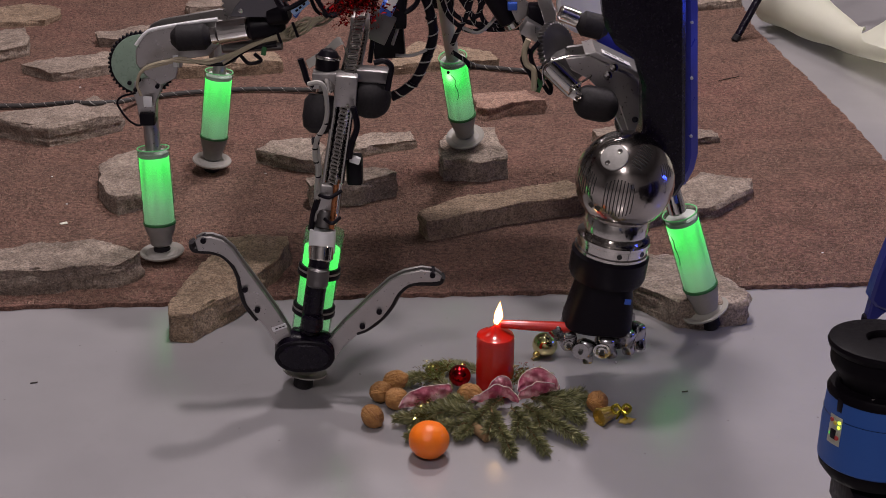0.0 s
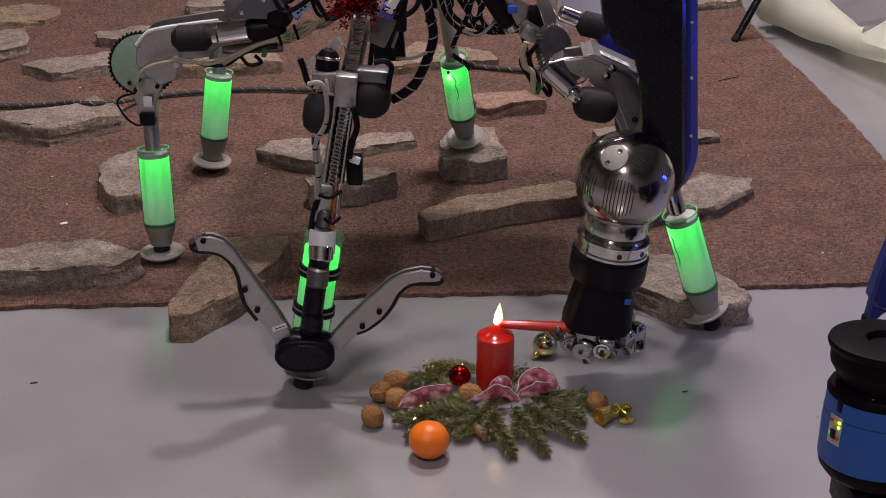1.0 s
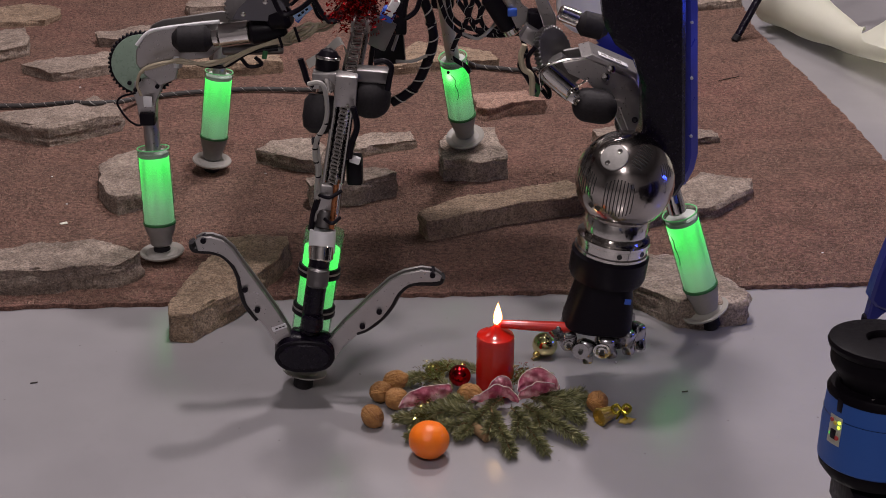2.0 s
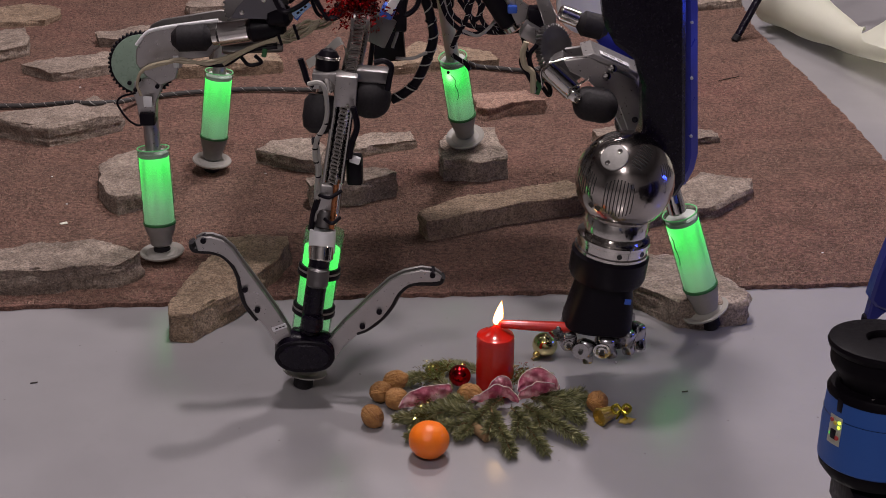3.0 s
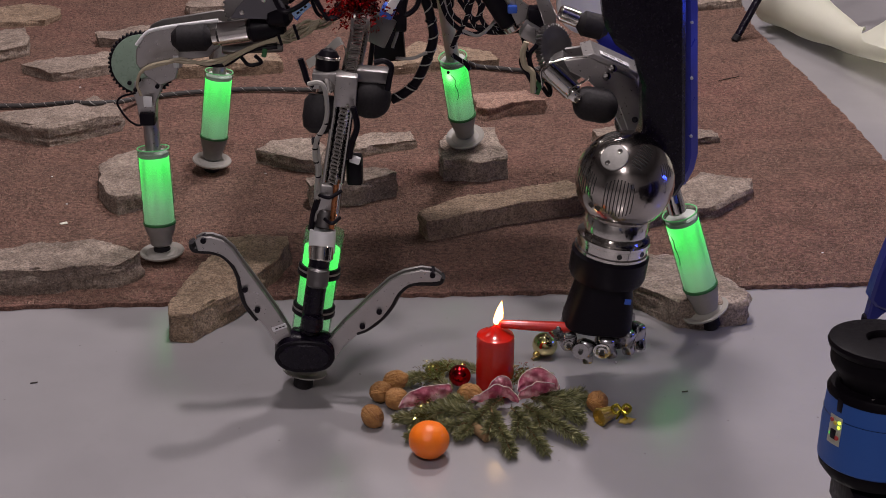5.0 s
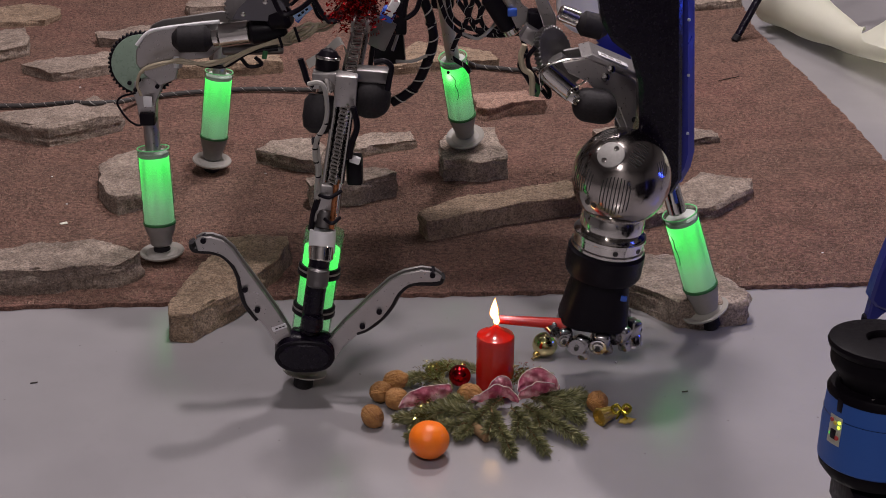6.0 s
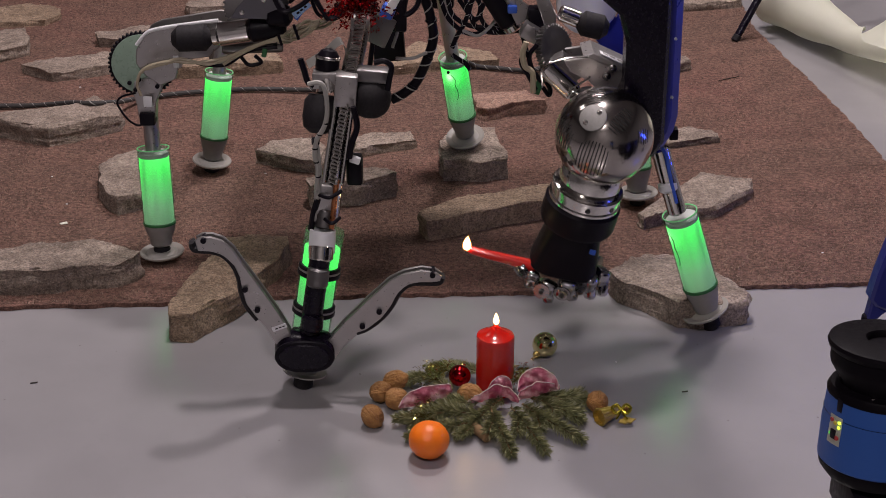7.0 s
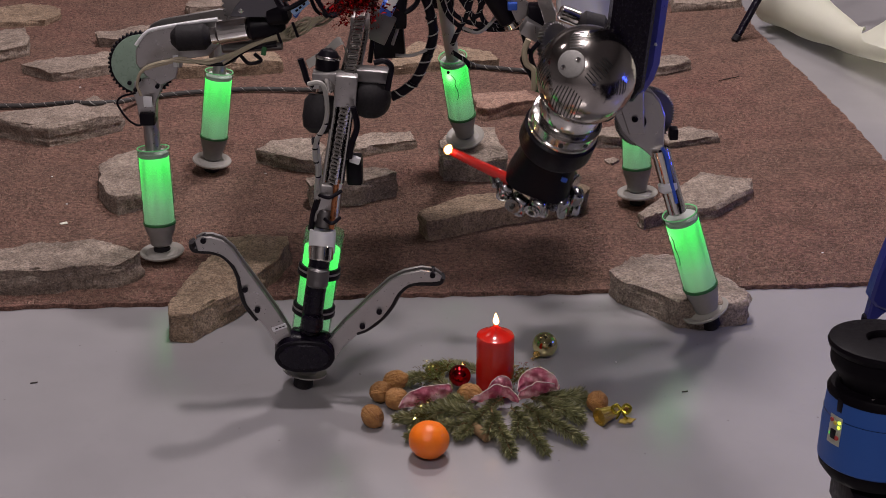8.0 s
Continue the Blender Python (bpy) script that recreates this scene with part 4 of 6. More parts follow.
def right_leg():
    """Knee plates with a cog, a thick motor and a hip wheel."""
    part("ankle_tube", rod((0.395, 2.226, 0.23), (0.359, 2.235, 0.345), 0.0158, seg=24), CHROME, ROBOT, "polished ankle tube with a blue reflection added as a strip")
    # blue strip modelled in place of a blue reflection on the chrome
    part("ankle_blue_reflection", cable([(0.39, 2.212, 0.255), (0.378, 2.212, 0.295), (0.368, 2.212, 0.336), (0.359, 2.212, 0.354)], 0.003), BLUE_PLASTIC, ROBOT)
    part("ankle_sleeve", rod((0.378, 2.226, 0.271), (0.374, 2.228, 0.287), 0.0168, seg=24), WHITE, ROBOT)
    part("knee_cog", cog((0.335, 2.268, 0.388), (0.25, -1, 0.0), 0.052, 60, 0.012), DARK_STEEL, ROBOT, "dark steel toothed knee wheel")
    fork = [(0.281, 0.401), (0.286, 0.422), (0.3, 0.44), (0.32, 0.448), (0.34, 0.442), (0.356, 0.424), (0.365, 0.401), (0.365, 0.375), (0.366, 0.333), (0.348, 0.327), (0.335, 0.339), (0.314, 0.355), (0.294, 0.375)]
    part("ankle_fork", plate(fork, 0.02, Matrix.Translation((0, 2.243, 0)), 0.002), STEEL, ROBOT)
    part("knee_hub", lathe([(0.013, 0), (0.013, 0.006), (0.008, 0.009)], basis((0.321, 2.232, 0.392), (0.315, 2.2, 0.403)), 18), BLACK, ROBOT)
    part("knee_plug", box((0.015, 0.02, 0.02), Matrix.Translation((0.384, 2.26, 0.361)), 0.003), BLACK, ROBOT)
    out = [(0.195, 0.506), (0.236, 0.511), (0.31, 0.471), (0.324, 0.45), (0.329, 0.378), (0.304, 0.376), (0.286, 0.425), (0.256, 0.448), (0.235, 0.471), (0.205, 0.487)]
    thigh = part("right_thigh", plate(out, 0.006, Matrix.Translation((0, 2.215, 0)), 0.0015), STEEL, ROBOT, "brushed aluminium thigh plate", pivot=KNEE_F)
    part("back_plate", plate(out, 0.006, Matrix.Translation((0, 2.275, 0)), 0.0015), STEEL, thigh)
    part("top_cover", plate([(0.226, 0.514), (0.243, 0.518), (0.316, 0.482), (0.315, 0.471), (0.302, 0.481)], 0.07, Matrix.Translation((0, 2.245, 0)), 0.0015), STEEL, thigh)
    part("label_strip", box((0.052, 0.018, 0.0012), Matrix.Translation((0.277, 2.222, 0.504)) @ pose(0, 0, 0, 0, 26.5, 0), 0.0003), WHITE, thigh, "white label strip with unreadable print")
    for k in (-0.016, -0.004, 0.01):
        part("label_mark", box((0.009, 0.007, 0.0006), Matrix.Translation((0.277, 2.222, 0.5049)) @ pose(0, 0, 0, 0, 26.5, 0) @ Matrix.Translation((k, 0, 0.0)), 0), GREY_WIRE, thigh)
    part("motor", box((0.072, 0.06, 0.052), Matrix.Translation((0.244, 2.185, 0.44)) @ pose(0, 0, 0, 0, 12, 0), 0.0245, segs=6), RUBBER, thigh, "black rounded motor housing")
    part("motor_clip", box((0.02, 0.012, 0.016), Matrix.Translation((0.209, 2.165, 0.462)) @ pose(0, 0, 0, 0, 35, 0), 0.003), CHROME, thigh)
    for line in [[(0.159, 2.172, 0.476), (0.159, 2.172, 0.507), (0.192, 2.172, 0.522), (0.23, 2.172, 0.525)], [(0.202, 2.172, 0.467), (0.204, 2.172, 0.471), (0.23, 2.172, 0.488), (0.233, 2.172, 0.493)]]:
        part("bracket_edge", cable(line, 0.0018, 6), CHROME, thigh, "bright bracket edge")
    part("motor_bracket", plate([(0.166, 0.498), (0.196, 0.512), (0.232, 0.479), (0.203, 0.458)], 0.03, Matrix.Translation((0, 2.235, 0)), 0.002), DARK_STEEL, thigh)
    part("actuator_tube", rod((0.163, 2.195, 0.504), (0.211, 2.19, 0.459), 0.0165, seg=32), CHROME, thigh, "polished steel tube")
    part("hip_cog", cog((0.184, 2.26, 0.506), (0.8, -0.62, 0.35), 0.046, 40, 0.012), DARK_STEEL, thigh, "black toothed hip wheel")
    for x, y in ((0, 0), (0.009, 0.013)):
        part("bolt", lathe([(0.007, 0), (0.007, 0.006), (0.004, 0.008)], basis(Vector((0.263, 2.208, 0.481)) + Vector((x, 0, y)), Vector((0.263, 2.208, 0.481)) + Vector((x, -0.05, y))), 12), CHROME, thigh)
    part("thigh_bolt", lathe([(0.005, 0), (0.005, 0.005), (0.003, 0.007)], basis((0.312, 2.212, 0.403), (0.308, 2.18, 0.415)), 12), BLACK, thigh)
    part("strut", rod((0.229, 2.3, 0.501), (0.279, 2.28, 0.49), 0.006), CHROME, thigh)
    part("board", box((0.012, 0.003, 0.03), Matrix.Translation((0.157, 2.24, 0.455)) @ pose(0, 0, 0, 0, 20, 0), 0.0008), GREEN_BOARD, thigh)
    wires(thigh, "black_wire", BLACK, [[(0.137, 2.23, 0.518), (0.128, 2.23, 0.499), (0.14, 2.23, 0.476), (0.152, 2.23, 0.452)], [(0.154, 2.23, 0.528), (0.141, 2.23, 0.509), (0.147, 2.23, 0.485), (0.161, 2.23, 0.466)], [(0.163, 2.23, 0.456), (0.173, 2.23, 0.442), (0.175, 2.23, 0.452), (0.168, 2.23, 0.466)]], 0.004)
    wires(thigh, "beige_lead", TAN_WIRE, [[(0.136, 2.225, 0.534), (0.13, 2.225, 0.515), (0.134, 2.225, 0.494), (0.146, 2.225, 0.482), (0.147, 2.225, 0.449)]], 0.005)
    part("shoulder_wheel", lathe([(0.05, -0.008), (0.055, -0.004), (0.055, 0.004), (0.05, 0.008)], basis((0.248, 2.42, 0.539), Vector((0.248, 2.42, 0.539)) + Vector((0.2, -1, 0.1)))), WHITE, ROBOT, "pale round shoulder cover")
    part("shoulder_tube", rod((0.193, 2.33, 0.548), (0.226, 2.33, 0.535), 0.014, seg=24), CHROME, ROBOT)
    part("shoulder_motor", rod((0.223, 2.33, 0.532), (0.274, 2.33, 0.519), 0.021, seg=24, soft=0.3), RUBBER, ROBOT)
    # blue light falling on this wheel is painted on with the blue material
    part("upper_cog", cog((0.315, 2.42, 0.468), (0.1, -1, 0.2), 0.05, 36, 0.01), BLUE, ROBOT, "toothed wheel with blue light put into its paint colour")
    return thigh


RIGHT_THIGH = right_leg()


def robot_body():
    """The trunk over the picture's upper edge with tinsel, boxes and looms hanging under it."""
    body = part("body", box((0.6, 0.46, 0.14), Matrix.Translation((-0.065, 2.62, 0.664)), 0.05), DARK_STEEL, ROBOT, "dark metal trunk")
    rng = random.Random(8)
    bm = bmesh.new()
    c = Vector((-0.134, 2.2, 0.598))
    for i in range(1600):
        d = Vector((rng.gauss(0, 0.019), rng.gauss(0, 0.014), rng.gauss(0.006, 0.017)))
        p, w = c + d, Vector((rng.uniform(-1, 1), rng.uniform(-1, 1), rng.uniform(-1, 0.6))).normalized()
        s = w.cross(Vector((rng.random(), rng.random(), rng.random()))).normalized() * 0.0014
        n = rng.uniform(0.003, 0.008)
        q = p + w * n
        bm.faces.new([bm.verts.new(v) for v in (p - s, p + s, q + s, q - s)])
    part("tinsel", bm, RED_TINSEL, body, "shiny red tinsel tuft", smooth=False)
    part("black_box", box((0.024, 0.03, 0.056), Matrix.Translation((-0.074, 2.4, 0.53)), 0.003), BLACK, body)
    part("black_box", box((0.055, 0.03, 0.052), Matrix.Translation((-0.095, 2.45, 0.459)) @ pose(0, 0, 0, 0, -4, 0), 0.003), BLACK, body)
    part("blue_plug", box((0.022, 0.02, 0.022), Matrix.Translation((-0.09, 2.3, 0.564)) @ pose(0, 0, 0, 0, 25, 0), 0.003), BLUE_PLASTIC, body)
    part("white_plug", box((0.014, 0.012, 0.03), Matrix.Translation((-0.082, 2.29, 0.578)) @ pose(0, 0, 0, 0, 30, 0), 0.002), WHITE, body)
    part("bracket", box((0.04, 0.012, 0.05), Matrix.Translation((-0.105, 2.32, 0.526)) @ pose(0, 0, 0, 0, 25, 0), 0.002), DARK_STEEL, body)
    part("hip_actuator", rod((0.08, 2.4, 0.569), (0.117, 2.4, 0.512), 0.02, seg=28), BLACK, body, "black hip actuator")
    part("hip_ring", rod((0.115, 2.4, 0.516), (0.124, 2.4, 0.502), 0.0165, seg=28), CHROME, body)
    part("hip_rod", rod((0.105, 2.37, 0.582), (0.139, 2.37, 0.53), 0.0125, seg=24), STEEL, body)
    part("hip_plate", plate([(0.123, 0.57), (0.143, 0.556), (0.14, 0.531), (0.124, 0.522), (0.115, 0.541)], 0.006, Matrix.Translation((0, 2.36, 0)), 0.001), STEEL, body)
    part("hip_plug", box((0.016, 0.02, 0.013), Matrix.Translation((0.116, 2.36, 0.551)), 0.002), BLUE_PLASTIC, body)
    part("hip_guard", plate([(0.15, 0.585), (0.169, 0.585), (0.189, 0.547), (0.187, 0.518), (0.174, 0.498), (0.162, 0.508), (0.168, 0.528), (0.16, 0.552)], 0.012, Matrix.Translation((0, 2.34, 0)), 0.002), STEEL, body, "curved aluminium hip guard")
    part("hip_bracket", box((0.034, 0.03, 0.026), Matrix.Translation((0.147, 2.33, 0.519)) @ pose(0, 0, 0, 0, 30, 0), 0.003), STEEL, body)
    part("hip_block", box((0.03, 0.03, 0.045), Matrix.Translation((0.157, 2.35, 0.534)), 0.004), BLACK, body)
    wrapped(body, "cable_loom", [Vector(p) for p in [(-0.04, 2.42, 0.585), (-0.031, 2.42, 0.55), (-0.0225, 2.42, 0.5237), (-0.0166, 2.42, 0.4835), (-0.0266, 2.42, 0.4458), (-0.0466, 2.42, 0.4014), (-0.068, 2.42, 0.381), (-0.0908, 2.42, 0.368)]], 0.0085, "thick black sleeved cable loom", 0.026)
    for z in (0.512, 0.447, 0.393):
        at = {0.512: (-0.0205, 2.412), 0.447: (-0.0263, 2.412), 0.393: (-0.053, 2.412)}[z]
        part("loom_tie", lathe([(0.0098, -0.002), (0.0104, 0.0), (0.0098, 0.002)], Matrix.Translation((at[0], 2.42, z)) @ pose(0, 0, 0, 0, 0 if z > 0.45 else 28, 0), 16), BLACK, body)
    more = [[(0.006, 2.45, 0.555), (0.016, 2.45, 0.515), (0.045, 2.45, 0.495), (0.085, 2.45, 0.49), (0.134, 2.45, 0.485)], [(-0.009, 2.45, 0.555), (0.011, 2.45, 0.505), (0.05, 2.45, 0.479), (0.095, 2.45, 0.495), (0.129, 2.45, 0.525)], [(0.025, 2.45, 0.545), (0.055, 2.45, 0.505), (0.065, 2.45, 0.53), (0.05, 2.45, 0.555)], [(0.055, 2.45, 0.555), (0.04, 2.45, 0.505), (0.024, 2.45, 0.474), (0.016, 2.45, 0.454)], [(0.084, 2.45, 0.555), (0.065, 2.45, 0.515), (0.085, 2.45, 0.485), (0.12, 2.45, 0.483)], [(0.035, 2.45, 0.555), (0.06, 2.45, 0.49), (0.115, 2.45, 0.483), (0.144, 2.45, 0.495)], [(0.15, 2.45, 0.438), (0.14, 2.45, 0.474), (0.124, 2.45, 0.515), (0.113, 2.45, 0.555)], [(0.016, 2.45, 0.441), (0.028, 2.45, 0.433), (0.04, 2.45, 0.425), (0.048, 2.45, 0.414)]]
    for line in more:
        wrapped(body, "loose_cable", [Vector(p) for p in line], 0.0042, "tangled black sleeved cable", 0.021)
    wires(body, "grey_lead", GREY_WIRE, [[(0.035, 2.44, 0.488), (0.06, 2.44, 0.479), (0.08, 2.44, 0.493), (0.099, 2.44, 0.518)], [(-0.082, 2.4, 0.451), (-0.053, 2.4, 0.451), (-0.028, 2.4, 0.461)], [(-0.08, 2.4, 0.569), (-0.076, 2.4, 0.51), (-0.087, 2.4, 0.47)]], 0.003)
    wires(body, "black_lead", BLACK, [[(-0.285, 2.35, 0.582), (-0.268, 2.35, 0.549), (-0.239, 2.35, 0.558), (-0.21, 2.35, 0.582)], [(-0.219, 2.35, 0.582), (-0.193, 2.35, 0.539), (-0.169, 2.35, 0.544), (-0.154, 2.35, 0.573)], [(-0.121, 2.35, 0.582), (-0.11, 2.35, 0.534), (-0.118, 2.35, 0.495), (-0.124, 2.35, 0.455)], [(-0.06, 2.35, 0.582), (-0.065, 2.35, 0.544), (-0.046, 2.35, 0.554), (-0.037, 2.35, 0.578)]], 0.0045)
    return body


def tinsel_material(name, colour):
    n = Nodes(name)
    n.set(Base_Color=n.mix(n.noise(300, 2), tuple(c * 0.6 for c in colour), colour), Metallic=1.0, Roughness=0.18)
    return n.mat


RED_TINSEL = tinsel_material("red_foil", (0.5, 0.014, 0.018))
GOLD_TINSEL = tinsel_material("gold_foil", (0.55, 0.47, 0.13))
BODY = robot_body()


ROPE_DARK = plain("dark_rope_fibre", (0.05, 0.046, 0.046), 0.85, 0.0, 0.4, 200, 0.4)


def rope(name, points, label):
    """Black cord with one pale strand wound round it."""
    ob = thing(name, label, "rope", at=points[0])
    part("cord", cable(points, 0.006, 10), ROPE_DARK, ob)
    line = spline(points, 30)
    turns, out, run = [], Vector((0, 0, 1)), 0.0
    for i, p in enumerate(line):
        if i:
            run += (p - line[i - 1]).length
        way = (line[min(i + 1, len(line) - 1)] - line[max(i - 1, 0)]).normalized()
        u = (out - way * out.dot(way)).normalized()
        v = way.cross(u)
        a = run / 0.034 * math.tau
        turns.append(p + 0.0046 * (math.cos(a) * u + math.sin(a) * v))
    part("strand", cable(turns, 0.0019, 6, steps=1), GREY_WIRE, ob, "pale twisted strand")


rope("striped_rope", [Vector(p) for p in [(-1.138, 3.342, 0.018), (-1.0, 3.341, 0.02), (-0.896, 3.291, 0.045), (-0.827, 3.237, 0.063), (-0.782, 3.313, 0.04), (-0.735, 3.403, 0.02), (-0.615, 3.446, 0.018), (-0.476, 3.468, 0.018), (-0.333, 3.463, 0.018), (-0.206, 3.488, 0.02)]], "black and white twisted rope lying across the carpet and a stone")
rope("striped_rope", [Vector(p) for p in [(0.041, 3.604, 0.06), (0.083, 3.651, 0.02), (0.142, 3.634, 0.018), (0.216, 3.615, 0.018), (0.261, 3.632, 0.02)]], "short black and white twisted cord on the carpet")



# ---- the manipulator arm that lights the candle ----
BALL = (0.279, 2.05, 0.365)
BALL_R = 0.0763
ARM = thing("robot_arm", "blue and black manipulator arm with a polished ball wrist", "robot arm", at=(BALL[0] + 0.1, BALL[1] + 0.2, 1.2))
AXIS = (Vector((0.242, 2.05, 0.076)) - Vector(BALL)).normalized()
FINGER_STEEL = plain("worn_chrome", (0.42, 0.41, 0.42), 0.16, 1.0, 0.2, 90)
DULL = plain("dull_grey_metal", (0.3, 0.29, 0.28), 0.6, 0.6, 0.1, 80)
VENT = plain("dark_vent_slot", (0.02, 0.02, 0.02), 0.5)
STATUS_BLUE = Nodes("blue_status_lamp").set(Base_Color=(0.02, 0.03, 0.3), Emission_Color=(0.04, 0.08, 1.0), Emission_Strength=30.0).mat


def arm_link():
    cover = [(0.223, 0.848), (0.235, 0.634), (0.242, 0.595), (0.259, 0.566), (0.289, 0.543), (0.303, 0.501), (0.308, 0.432), (0.296, 0.39), (0.308, 0.343), (0.341, 0.312), (0.367, 0.318), (0.38, 0.343), (0.346, 0.848)]
    link = part("link_cover", plate(cover, 0.05, Matrix.Translation((0, 2.115, 0)), 0.006), GLOSS_BLACK, ARM, "glossy black link cover", pivot=BALL)
    shell = [(0.249, 0.837), (0.266, 0.581), (0.322, 0.518), (0.331, 0.376), (0.368, 0.302), (0.392, 0.312), (0.404, 0.339), (0.408, 0.366), (0.372, 0.837)]
    part("link_shell", plate(shell, 0.07, Matrix.Translation((0, 2.18, 0)), 0.012), BLUE, link, "blue painted link shell")
    # screw brightness is put into a pale colour instead of chrome reflections
    for p in [(0.385, 2.138, 0.499), (0.391, 2.138, 0.403), (0.379, 2.138, 0.588)]:
        part("shell_screw", lathe([(0.0026, 0), (0.002, 0.003)], basis(p, Vector(p) + Vector((0.02, -0.05, 0))), 10), PALE_CAP, link)
    return link


def wrist():
    c = Vector(BALL)
    m = basis(c, c + AXIS)

    def sphere_at(x, y, z, k=1.0):
        return c + Vector((x, y, z)).normalized() * BALL_R * k

    bm = bmesh.new()
    bmesh.ops.create_uvsphere(bm, u_segments=72, v_segments=48, radius=BALL_R, matrix=Matrix.Translation(c))
    ball = part("ball_joint", bm, BALL_STEEL, ARM, "polished steel ball joint with cooling slots", pivot=BALL)
    # round cover plate with two screws
    n = Vector((-0.31, -0.62, 0.73)).normalized()
    at = c + n * BALL_R * 0.975
    plate_m = basis(at, at + n)
    part("cover_plate", lathe([(0.021, 0.0), (0.021, 0.0032), (0.020, 0.0038), (0.001, 0.004)], plate_m, 32), DULL, ball, "dull round cover plate")
    for x, y in ((-0.007, -0.011), (0.006, 0.011)):
        part("plate_screw", lathe([(0.004, 0.003), (0.004, 0.0045), (0.0028, 0.005), (0.0015, 0.0046)], plate_m @ Matrix.Translation((x, y, 0)), 14), CHROME, ball)
    # cooling slots: raised dark ribs in four fields
    def slots(centre, along, count, gap, half):
        n0 = Vector(centre).normalized()
        a = (Vector(along) - n0 * Vector(along).dot(n0)).normalized()
        side = n0.cross(a)
        for i in range(count):
            o = (i - (count - 1) / 2) * gap
            k = half * math.sqrt(max(0.2, 1 - (o / (gap * count * 0.62)) ** 2))
            pts = [c + (n0 * BALL_R + side * o + a * (k * (j / 4 - 1))).normalized() * (BALL_R - 0.0003) for j in range(9)]
            part("cooling_slot", cable(pts, 0.0009, 6, steps=2), VENT, ball)
    down = AXIS
    slots((-0.24, -0.97, -0.02), down, 9, 0.0056, 0.033)
    slots((-0.88, -0.52, 0.2), down, 8, 0.0058, 0.02)
    slots((0.25, -0.62, 0.75), (0.55, -0.1, -0.45), 9, 0.0055, 0.012)
    slots((-0.31, -0.08, 0.95), (0.75, -0.05, 0.3), 8, 0.0055, 0.014)
    slots((0.75, -0.55, 0.42), (0.1, -0.3, -0.6), 5, 0.0055, 0.012)
    for x, y, z in ((-0.76, -0.66, -0.29), (-0.63, -0.76, -0.31)):
        q = sphere_at(x, y, z, 0.995)
        part("ball_hole", lathe([(0.0045, 0), (0.0045, 0.0012)], basis(q, q + (q - c)), 14), VENT, ball)
    part("neck", lathe([(0.046, 0.058), (0.050, 0.066), (0.050, 0.082), (0.047, 0.086), (0.045, 0.094)], m, 48), CHROME, ball, "polished steel neck ring")
    part("flange", lathe([(0.054, 0.092), (0.0575, 0.094), (0.0575, 0.099), (0.0555, 0.1005), (0.0555, 0.112), (0.058, 0.114), (0.058, 0.118), (0.055, 0.12)], m, 56), CHROME, ball, "stepped polished flange")
    for a in (30, 75, 120, 165):
        w = m @ Matrix.Rotation(radians(a + 190), 4, "Z") @ Matrix.Translation((0.0555, 0, 0.106)) @ pose(0, 0, 0, 0, 90, 0)
        part("flange_screw", lathe([(0.0042, 0), (0.0042, 0.001), (0.003, 0.0005)], w, 14), VENT, ball)
    part("gripper_drum", lathe([(0.056, 0.12), (0.061, 0.124), (0.061, 0.158), (0.058, 0.165), (0.047, 0.170)], m, 56), BLACK, ball, "matt black gripper drum")
    # tapering palm
    palm = bmesh.new()
    rings = []
    for h, w, d in ((0.166, 0.043, 0.042), (0.18, 0.045, 0.043), (0.215, 0.051, 0.044), (0.25, 0.056, 0.045), (0.254, 0.052, 0.042)):
        rings.append([palm.verts.new(m2 @ Vector((w * abs(math.cos(a)) ** 0.6 * (1 if math.cos(a) > 0 else -1), d * abs(math.sin(a)) ** 0.6 * (1 if math.sin(a) > 0 else -1), h)))
                      for m2 in (palm_frame(c),) for a in (i * math.tau / 40 for i in range(40))])
    for a, b in zip(rings, rings[1:]):
        for i in range(40):
            palm.faces.new((a[i], a[(i + 1) % 40], b[(i + 1) % 40], b[i]))
    palm.faces.new(rings[0][::-1])
    palm.faces.new(rings[-1])
    part("palm", palm, BLACK, ball, "matt black tapering gripper palm")
    pf = palm_frame(c)
    # blue highlight on the palm, put in as a small blue block
    part("palm_blue_glint", box((0.01, 0.003, 0.009), pf @ Matrix.Translation((0.034, -0.044, 0.186)), 0.001), BLUE_PLASTIC, ball)
    # folded fingers: each a rounded knuckle with side discs and a pin
    for i, (x, y, z, turn, size) in enumerate(((-0.062, -0.02, 0.262, 35, 0.9), (-0.044, -0.034, 0.268, 12, 1.0), (-0.017, -0.042, 0.276, -14, 1.15),
                                (0.014, -0.042, 0.266, -8, 1.2), (0.046, -0.026, 0.258, -40, 1.25), (0.066, -0.002, 0.258, -62, 1.3),
                                (0.05, 0.03, 0.252, -120, 1.0), (0.0, 0.04, 0.256, 180, 1.0), (-0.04, 0.03, 0.252, 140, 1.0))):
        k = pf @ Matrix.Translation((x, y, z)) @ pose(0, 0, 0, 8 * (i % 3) - 8, 14 * (i % 2) - 7, turn) @ Matrix.Diagonal((size, size, size, 1))
        f = box((0.022, 0.018, 0.024), k, 0.006, segs=3)
        lathe([(0.0115, -0.011), (0.0115, 0.011)], k @ Matrix.Translation((-0.005, 0, 0.004)) @ pose(0, 0, 0, 90), 24, f)
        part("finger", f, FINGER_STEEL, ball, "polished steel folded finger")
        if i in (1, 3):
            part("finger_ring", lathe([(0.0075, 0), (0.0075, 0.003), (0.005, 0.0035), (0.005, 0.001)], k @ Matrix.Translation((-0.005, -0.0105, 0.004)) @ pose(0, 0, 0, 90), 22), CHROME, ball)
